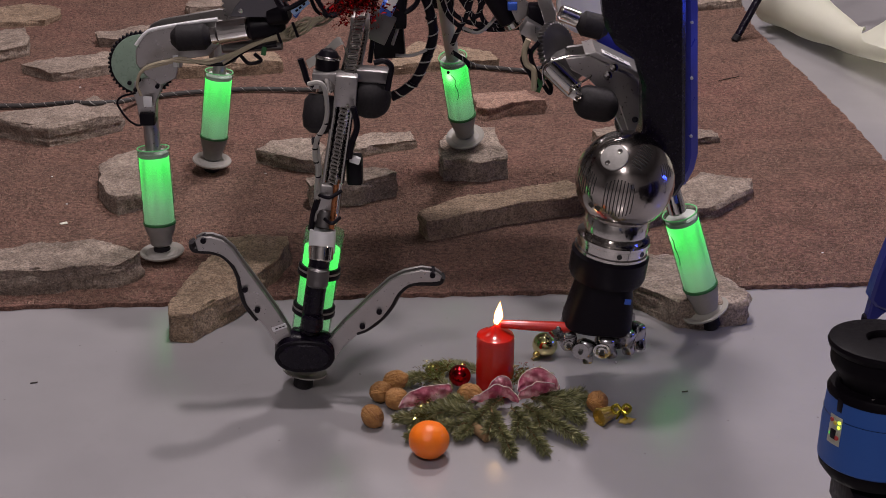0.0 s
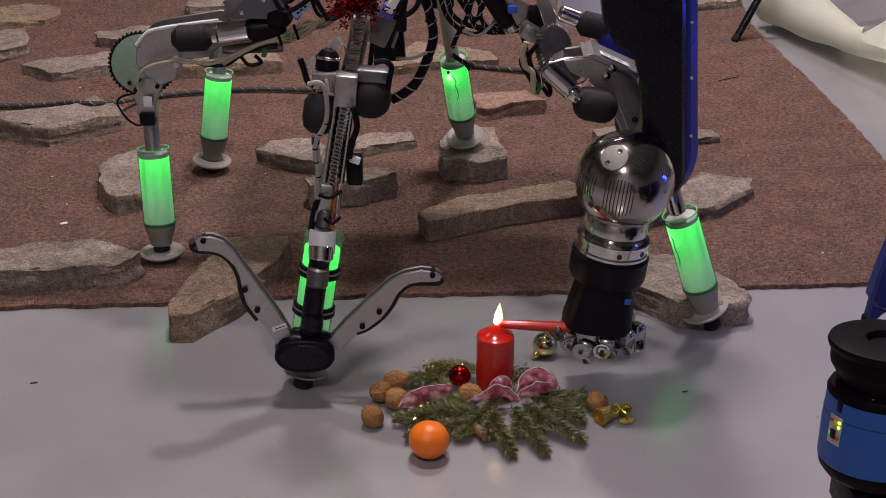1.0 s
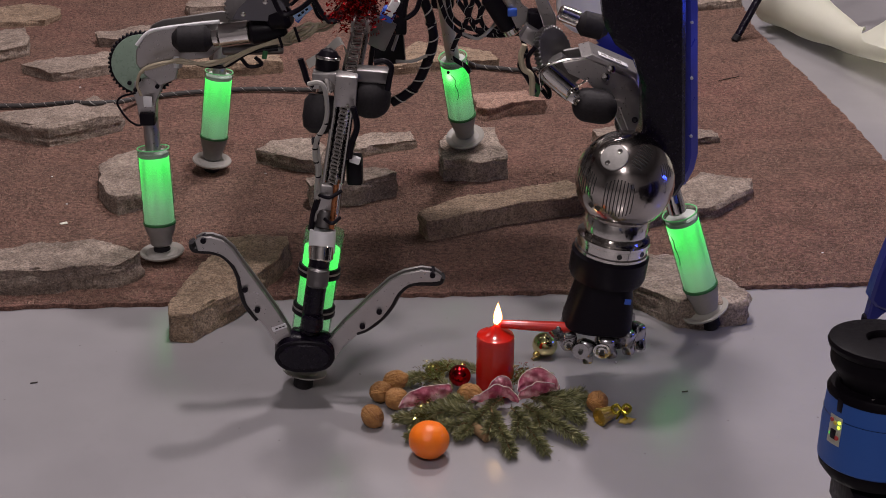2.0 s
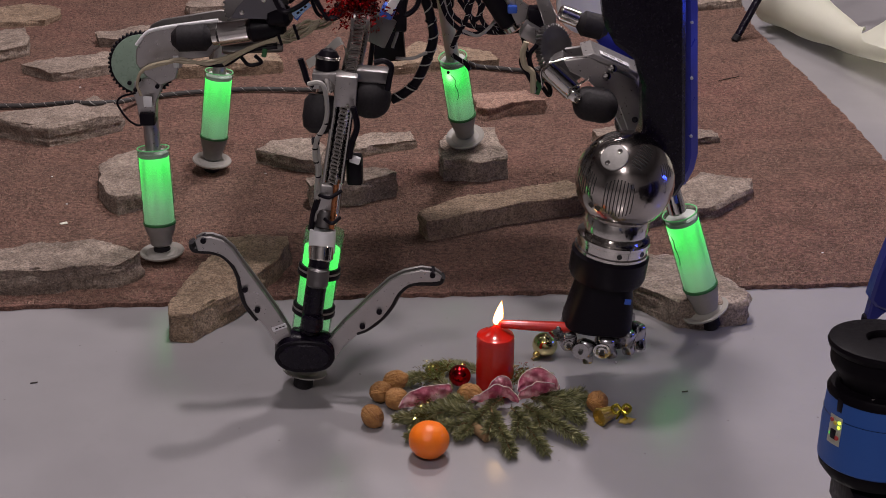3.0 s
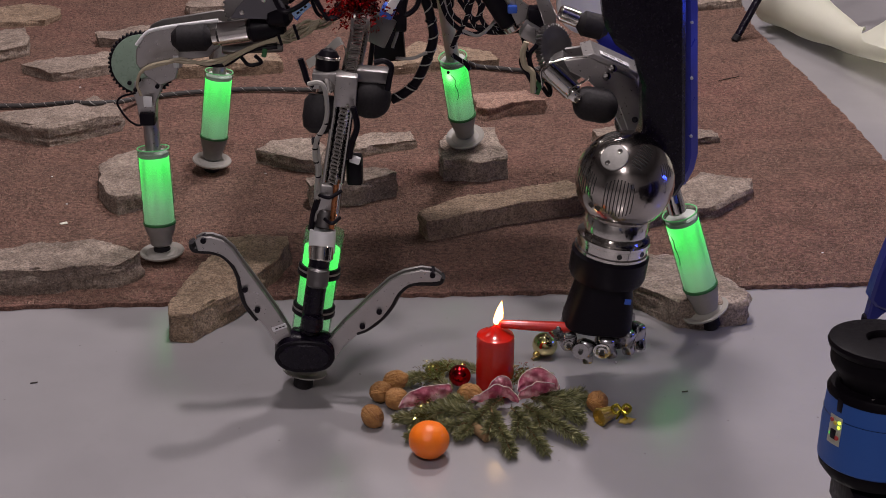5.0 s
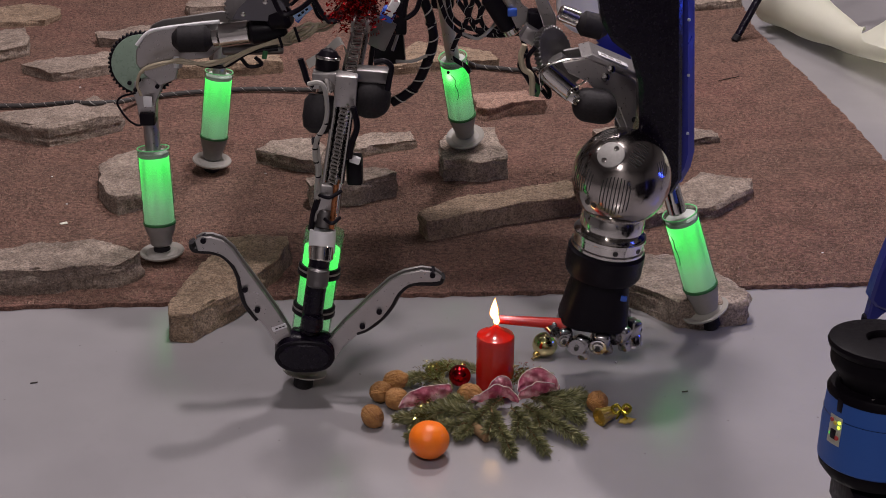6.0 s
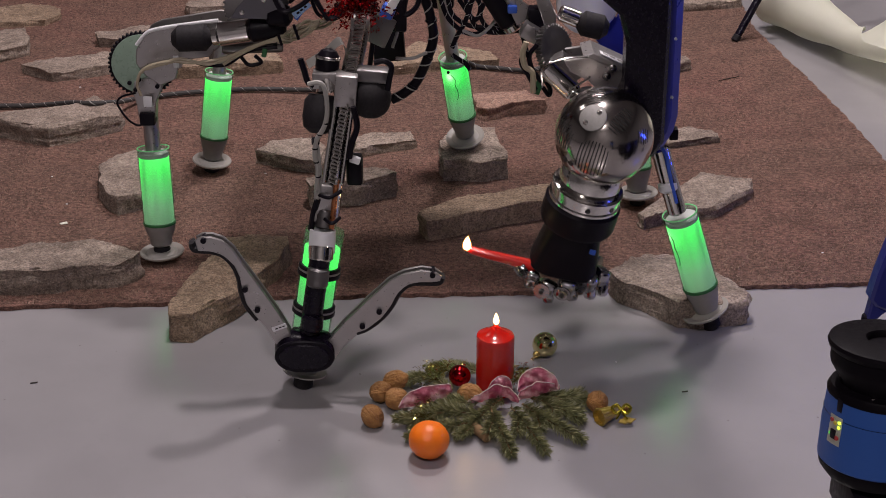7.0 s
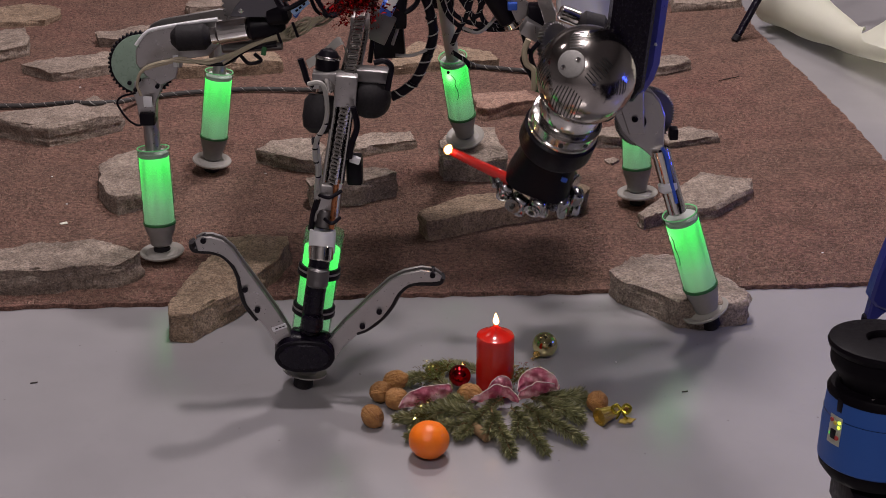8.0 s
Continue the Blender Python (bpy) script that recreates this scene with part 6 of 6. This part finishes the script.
def gold_bell():
    """A ribbed cornet-shaped bell with a bow, a leaf and a little nut."""
    a, b = Vector((0.2445, 1.928, 0.014)), Vector((0.2795, 1.954, 0.013))
    ob = thing("gold_bell", "small ribbed gold toy bell with a yellow bow on the floor", "ornament", at=(a.x, a.y, 0))
    n = (b - a).length
    cup = lathe([(0.0112, 0.006), (0.0122, 0.0), (0.0142, -0.0008), (0.0142, 0.002), (0.0118, 0.008), (0.0102, n * 0.5), (0.0078, n * 0.82), (0.0045, n), (0.0015, n + 0.003)], basis(a, b), 56)
    axis = (b - a).normalized()
    for i, v in enumerate(cup.verts):
        d = v.co - a
        r = d - axis * d.dot(axis)
        v.co += r * (0.05 if (i % 56) % 4 < 2 else -0.05)
    part("bell_cup", cup, GOLD_DULL, ob, "ribbed dull gold cup")
    c = Vector((0.279, 1.934, 0.024))
    foil = plain("yellow_gold_foil", (0.85, 0.72, 0.08), 0.16, 1.0)
    for s in (-1, 1):
        loop = [c, c + Vector((s * 0.007, 0.004, 0.006)), c + Vector((s * 0.0145, 0.001, 0.002)), c + Vector((s * 0.008, -0.004, -0.004)), c]
        part("bow_loop", cable(loop, 0.0026, 8), foil, ob, "shiny yellow bow loop")
        part("bow_tail", cable([c, c + Vector((s * 0.004, -0.006, -0.006)), c + Vector((s * 0.009, -0.012, -0.010))], 0.0017, 7), foil, ob)
    part("bow_knot", box((0.006, 0.005, 0.006), Matrix.Translation(c), 0.002), foil, ob)
    e = Vector((0.2875, 1.926, 0.009))
    leaf = [(-0.014, -0.002), (-0.011, 0.004), (-0.007, 0.003), (-0.004, 0.0062), (0.0, 0.0045), (0.004, 0.006), (0.008, 0.0035), (0.0155, 0.0015), (0.009, -0.0025), (0.005, -0.0055), (0.001, -0.004), (-0.004, -0.0062), (-0.008, -0.004)]
    part("leaf_tag", plate(leaf, 0.0035, Matrix.Translation(e) @ pose(0, 0, 0, -58, 0, 8), 0.0008), GOLD_DULL, ob, "notched gold leaf")
    part("acorn", lathe([(0.001, 0), (0.0062, 0.003), (0.0075, 0.008), (0.0062, 0.012), (0.002, 0.0145)], Matrix.Translation((0.2915, 1.9645, 0.0015)), 20), SHELL, ob)


GOLD_DULL = plain("dull_gold", (0.52, 0.38, 0.1), 0.34, 0.85, 0.2, 160)
gold_bell()


# ---- around the scene ----
def scanner():
    """A laser scanner: dished black head over a blue rounded housing, on a black post."""
    c = Vector((0.416, 1.17, 0.441))
    ob = thing("laser_scanner", "blue and black laser scanner on a dark post", "scanner", at=(c.x, c.y, 0))
    m = Matrix.Translation(c) @ pose(0, 0, 0, -7, 1.0, 0) @ Matrix.Diagonal((1, 1, 0.86, 1))
    k = 0.0548
    body = lathe([(k * 0.93, 0), (k * 1.0, 0.006), (k * 0.985, 0.05), (k * 0.94, 0.084)], m, 64)
    house = part("housing", body, SCANNER_BLUE, ob, "bright blue housing")
    part("housing_base", lathe([(k * 0.84, -0.014), (k * 0.96, -0.004), (k * 0.985, 0.004), (k * 0.95, 0.005)], m, 64), SCAN_BLACK, ob)
    part("shoulder", lathe([(k * 0.945, 0.083), (k * 0.95, 0.087), (k * 0.90, 0.093), (k * 0.66, 0.096)], m, 64), SCAN_BLACK, ob, "black shoulder ring")
    head = [(k * 0.74, 0.090), (k * 0.74, 0.097), (k * 0.93, 0.116), (k * 0.955, 0.122), (k * 0.95, 0.134), (k * 1.0, 0.1365), (k * 1.025, 0.141), (k * 1.005, 0.145), (k * 0.95, 0.1465), (k * 0.4, 0.1472), (k * 0.37, 0.145), (k * 0.355, 0.140), (0.001, 0.1395)]
    part("scan_head", lathe(head, m, 64), SCAN_BLACK, ob, "dished black scanning head")
    part("seam", lathe([(k * 0.952, 0.062), (k * 0.977, 0.0625), (k * 0.952, 0.063)], m, 64), BLACK, house)
    # indicator label on the flank
    def on_flank(a, h, out=0.0):
        r = k * 0.985 + out
        return m @ Matrix.Rotation(radians(a), 4, "Z") @ Matrix.Translation((0, -r, h))
    bm = bmesh.new()
    cols = []
    for i in range(9):
        a = -75 + i * 2.3
        cols.append([bm.verts.new(on_flank(a, h, 0.0012 - (h - 0.03) * 0.055) @ Vector((0, 0, 0))) for h in (0.033, 0.066)])
    for p, q in zip(cols, cols[1:]):
        bm.faces.new((p[0], q[0], q[1], p[1]))
    bmesh.ops.solidify(bm, geom=bm.faces[:], thickness=0.0005)
    part("label_plate", bm, LABEL_GREY, house, "pale indicator label")
    for a, h, mat, r in ((-71, 0.06, SIGNAL_RED, 0.0024), (-71, 0.044, LED_GREEN, 0.0018), (-65.5, 0.058, SIGNAL_YELLOW, 0.0022), (-60, 0.060, LED_YELLOW, 0.0019), (-60, 0.0545, LED_YELLOW, 0.0019), (-61, 0.042, SIGNAL_RED, 0.0028)):
        part("indicator", lathe([(r, 0), (r * 0.9, 0.0009)], on_flank(a, h, 0.0014 - (h - 0.03) * 0.055) @ pose(0, 0, 0, 90), 16), mat, house)
    part("display", box((0.007, 0.001, 0.011), on_flank(-66, 0.045, 0.0012), 0.0003), BLACK, house)
    part("dark_stripe", box((0.007, 0.0012, 0.02), on_flank(-64, 0.076, -0.0022), 0.0004), BLACK, house)
    for i in range(4):
        part("logo_bar", box((0.005, 0.0008, 0.007), on_flank(2 + 3 * 0, 0.028 - 0.0085 * (i - 1.0), 0.0006), 0.0002), WHITE, house)
    part("side_socket", box((0.012, 0.006, 0.03), on_flank(3, 0.066, 0.0), 0.002), BLACK, house)
    for a in (-30, -10, 12):
        part("shoulder_screw", lathe([(0.0022, 0.0), (0.002, 0.0015)], m @ Matrix.Rotation(radians(a), 4, "Z") @ Matrix.Translation((0, -k * 0.78, 0.0935)), 10), CHROME, ob)
    part("bracket", box((0.082, 0.08, 0.05), Matrix.Translation(c - Vector((-0.012, 0, 0.04))), 0.006), BLACK, ob)
    part("post", rod((c.x + 0.02, c.y + 0.02, 0.3), (c.x + 0.02, c.y + 0.02, c.z - 0.05), 0.03), BLACK, ob)
    # low block with arm and wheels, out of view, added to shade the floor
    part("unseen_block_arm", box((0.3, 0.07, 0.05), Matrix.Translation((c.x + 0.15, c.y + 0.02, 0.3)), 0.008), BLACK, ob)
    part("unseen_shade_block", box((0.5, 0.72, 0.3), Matrix.Translation((c.x + 0.52, c.y + 0.28, 0.3)), 0.04, segs=4), BLACK, ob, "unseen matt black block added to shade the floor")
    for x, y in ((0.36, 0.05), (0.36, 0.5), (0.7, 0.05), (0.7, 0.5)):
        w = Vector((c.x + x, c.y + y, 0.09))
        part("wheel", lathe([(0.05, -0.03), (0.085, -0.028), (0.09, -0.015), (0.09, 0.015), (0.085, 0.028), (0.05, 0.03)], basis(w, w + Vector((1, 0, 0))), 32), RUBBER, ob)


SCAN_BLACK = plain("matt_black_casting", (0.0035, 0.0025, 0.004), 0.5, 0.0, 0.3, 60, Specular_IOR_Level=0.06)
SCANNER_BLUE = plain("scanner_blue", (0.012, 0.066, 0.28), 0.38, 0.0, 0.08, 14)
LABEL_GREY = plain("pale_label", (0.62, 0.62, 0.54), 0.5)
SIGNAL_RED = plain("red_button", (0.35, 0.03, 0.03), 0.4)
SIGNAL_YELLOW = plain("yellow_mark", (0.6, 0.5, 0.05), 0.4)
LED_GREEN = Nodes("green_diode").set(Base_Color=(0.05, 0.3, 0.05), Emission_Color=(0.1, 0.7, 0.1), Emission_Strength=0.6).mat
LED_YELLOW = Nodes("lime_diode").set(Base_Color=(0.4, 0.5, 0.05), Emission_Color=(0.65, 1.0, 0.06), Emission_Strength=1.6).mat
scanner()


def blue_bracket():
    """A dark blue sheet bracket whose foot narrows to a pin, behind the scanner."""
    ob = thing("blue_bracket", "dark blue sheet-metal bracket with a narrow foot", "bracket", at=(0.601, 1.75, 0))
    m = Matrix.Translation((0, 1.75, 0))
    out = [(0.607, 0.441), (0.595, 0.404), (0.584, 0.357), (0.578, 0.32), (0.587, 0.309), (0.606, 0.301), (0.629, 0.31), (0.621, 0.424)]
    part("sheet", plate(out, 0.03, m, 0.004), BLUE_DARK, ob)
    low = [(0.582, 0.316), (0.606, 0.3), (0.6, 0.295), (0.589, 0.283), (0.58, 0.278), (0.578, 0.283)]
    part("foot_web", plate(low, 0.02, m, 0.003), BLUE_DARK, ob)
    a = Vector((0.582, 1.75, 0.281))
    part("pin", rod((a.x, a.y, 0.0), (a.x, a.y, a.z + 0.01), 0.008), BLACK, ob)


BLUE_DARK = plain("dark_blue_paint", (0.012, 0.016, 0.16), 0.4)
blue_bracket()


def blue_lamp():
    """A blue signal lamp on a stand, off to the side of the gripper."""
    ob = thing("blue_signal_lamp", "blue glowing signal lamp on a black stand", "lamp", at=(1.25, 2.15, 0))
    part("lens", box((0.03, 0.3, 0.03), Matrix.Translation((1.235, 2.12, 0.40)) @ pose(0, 0, 0, -35, 0, 0), 0.008), STATUS_BLUE, ob, "glowing blue lens")
    part("back", box((0.03, 0.33, 0.08), Matrix.Translation((1.268, 2.12, 0.40)) @ pose(0, 0, 0, -35, 0, 0), 0.008), BLACK, ob)
    part("pole", rod((1.275, 2.15, 0.01), (1.275, 2.15, 0.42), 0.012), BLACK, ob)
    part("foot", lathe([(0.08, 0), (0.08, 0.008), (0.02, 0.016)], Matrix.Translation((1.275, 2.15, 0)), 32), BLACK, ob)


blue_lamp()


def paper_roll():
    """A big sheet of stiff paper whose near edge curls up; half of its length the curl rolls right over."""
    ob = thing("paper_sheet", "large curled sheet of off-white paper lying on the floor", "paper", at=(0.9, 4.03, 0.0))
    a, b = Vector((0.885, 4.05, 0.003)), Vector((1.135, 3.475, 0.062))
    way = Vector((b.x - a.x, b.y - a.y, 0)).normalized()
    back = Vector((-way.y, way.x, 0))
    bm = bmesh.new()
    rows, count, around = [], 64, 40
    for i in range(count + 1):
        f = i / count * 1.5
        base = a.lerp(b, f)
        base.z = 0.003 + 0.059 * min(f, 1.0) ** 1.2
        r = (0.092 - 0.052 * f / 0.66 if f < 0.66 else 0.04 + 0.02 * min(1.0, (f - 0.66) * 3)) + 0.002 * math.sin(f * 8)
        k = min(1.0, max(0.0, (f - 0.64) / 0.16))
        k = k * k * (3 - 2 * k)
        end = 248 * (1 - k) + (92 + 10 * math.sin(f * 11)) * k
        deep = 0.03 + 1.5 * max(0.0, f - 0.34)
        row = []
        for j in range(around + 1):
            g = j / around
            if g < 0.3:
                t = 1 - g / 0.3
                p = base + back * (r + deep * t) + Vector((0, 0, 0.4 * t * min(1.0, max(0.0, (f - 0.45) * 4)) + 0.02 * t * math.sin(f * 9)))
            else:
                th = radians(end * (g - 0.3) / 0.7)
                wide = r * (1.0 - 0.1 * (g - 0.3))
                p = base + back * (r - wide * math.sin(th)) + Vector((0, 0, r - wide * math.cos(th)))
            w = noise.noise_vector(p * 6.0) * 0.012
            p += Vector((w.x * 0.5, w.y * 0.5, w.z * 0.8))
            p.z = max(0.003, p.z)
            row.append(bm.verts.new(p))
        rows.append(row)
    for p, q in zip(rows, rows[1:]):
        for j in range(around):
            bm.faces.new((p[j], p[j + 1], q[j + 1], q[j]))
    bmesh.ops.solidify(bm, geom=bm.faces[:], thickness=0.001)
    part("sheet", bm, PAPER, ob, sharp=80)


PAPER = plain("off_white_paper", (0.82, 0.82, 0.72), 0.7, 0.0, 0.05, 5)
paper_roll()


def tripod_leg():
    a = Vector((0.815, 3.899, 0.009))
    ob = thing("tripod", "black metal tripod with one leg on the carpet", "tripod", at=a)
    top = a + Vector((0.62, 0.35, 1.1))
    part("leg", rod(a, a + (top - a) * 0.95, 0.0105, 0.013), GLOSS_BLACK, ob)
    part("leg_clip", rod(a + (top - a) * 0.18, a + (top - a) * 0.21, 0.016), BLACK, ob)
    part("leg_foot", rod(a, a + (top - a) * 0.015, 0.012), RUBBER, ob)
    for d in ((0.55, 0.12), (0.42, 0.75)):
        e = Vector((a.x + d[0], a.y + d[1], 0.0))
        part("leg", rod(e, e + (top - e) * 0.95, 0.0105, 0.013), GLOSS_BLACK, ob)
    part("column", rod(top - Vector((0, 0, 0.12)), top + Vector((0, 0, 0.1)), 0.02), BLACK, ob)


tripod_leg()


def litter():
    """Bits on the carpet and the floor."""
    bits = [((-0.768, 2.667, 0.01), 0.011, 0), ((-0.923, 3.501, 0.011), 0.004, 1), ((-0.852, 2.913, 0.01), 0.003, 1), ((-0.785, 2.764, 0.01), 0.0035, 1), ((0.739, 3.564, 0.012), 0.022, 2), ((-0.673, 2.054, 0.001), 0.004, 2), ((0.394, 2.026, 0.001), 0.0035, 2), ((-0.388, 2.927, 0.011), 0.003, 1), ((0.292, 2.121, 0.001), 0.002, 1), ((0.735, 2.525, 0.012), 0.003, 1)]
    rng = random.Random(2)
    for p, s, kind in bits:
        mat = (LABEL_GREY, WHITE, WICK)[kind]
        long = s * (3.0 if kind == 2 else 1.4)
        b = box((long, s * 0.8 if kind != 2 else 0.002, 0.0016), Matrix.Translation((p[0], p[1], p[2] + 0.0008)) @ pose(0, 0, 0, 0, 0, rng.uniform(-20, 35)), 0.0004)
        for v in b.verts:
            v.co += noise.noise_vector(v.co * 90) * s * 0.2
        for v in b.verts:
            v.co.z = max(v.co.z, p[2] - 0.001)
        tagged(part("floor_scrap", b, mat), "tiny scrap of litter lying on the ground", "scrap", "scraps of litter")


litter()



# ---- what moves ----
def turned(x, y, z):
    """A turn given as an axis times degrees."""
    v = Vector((x, y, z))
    return Matrix.Rotation(radians(v.length), 4, v.normalized()) if v.length > 0 else Matrix.Identity(4)


WRIST_ROWS = [(0.0, (0, 0, 0), (0, 0, 0)), (5.0, (0, 0, 0), (0, 0, 0)), (5.7, (0, 0, 0), (0, 0, 0)),
              (6.0, (-0.0051, 0.0035, 0.0035), (0.63, 0.2, -0.2)), (6.5, (-0.0159, 0.0161, 0.0240), (4.09, 1.34, -2.12)),
              (7.0, (-0.0309, 0.0340, 0.0590), (9.8, 5.2, -6.3)), (7.5, (-0.0475, 0.0445, 0.1027), (16.4, 9.0, -10.5)),
              (8.0, (-0.0605, 0.0593, 0.1484), (23.5, 9.8, -13.76))]


def sway(t):
    return 0.5 - 0.5 * math.cos(t * math.tau / 4.0)


def motions():
    c, home = Vector(BALL), ARM.location.copy()
    walk(WRIST, [(t, Matrix.Translation(c - home + Vector(d)) @ turned(*w)) for t, d, w in WRIST_ROWS])
    walk(LINK, [(t, Matrix.Translation(c - home + Vector(d)) @ turned(0, 8.4 * d[2] / 0.1484, 0)) for t, d, w in WRIST_ROWS])
    grip = Vector((0.204, 2.03, 0.117)) - c
    walk(TAPER, [(t, Matrix.Translation(c + Vector(d)) @ turned(*w) @ Matrix.Translation(grip) @ turned(0, 9.0 * d[2] / 0.1484, 0) @ Matrix.Translation(-grip)) for t, d, w in WRIST_ROWS])
    # flames flicker: they lean and bob; the taper's flame is swept back and stays upright as the arm lifts it
    rng = random.Random(3)
    seat = TAPER_FLAME.location.copy()
    rows = []
    for i in range(41):
        t = i * 0.2
        s = max(0.0, (t - 6.0) / 2.0)
        m = Matrix.Translation(seat + Vector((0, 0, -0.004 * rng.random() - 0.004 * s + 0.009 * max(0.0, 1 - abs(t - 4.0) / 1.6)))) @ turned(24 * min(1.0, s * 1.6), -8 * s + rng.uniform(-4, 6), 14 * s)
        rows.append((t, m))
    walk(TAPER_FLAME, rows)
    rows = [(i * 0.2, Matrix.Translation(CANDLE_SEAT + Vector((0, 0, rng.uniform(-0.001, 0.0005)))) @ turned(0, rng.uniform(-4, 4), 0)) for i in range(41)]
    walk(CANDLE_FLAME, rows)
    # the robot breathes up and down every four seconds
    times = [i * 0.25 for i in range(33)]
    def rock(ob, axis, degrees, drop=0.0):
        at = ob.location.copy()
        walk(ob, [(t, Matrix.Translation(at + Vector((0, 0, -drop * sway(t)))) @ turned(*[a * degrees * sway(t) for a in axis])) for t in times])
    rock(BODY, (0, 0, 1), 0.0, 0.0105)
    rock(LEFT_THIGH, (0, 1, 0), 1.7)
    rock(FRONT_THIGH, (1, 0, 0), -4.0, 0.003)
    rock(RIGHT_THIGH, (0, 1, 0), -2.6)


motions()
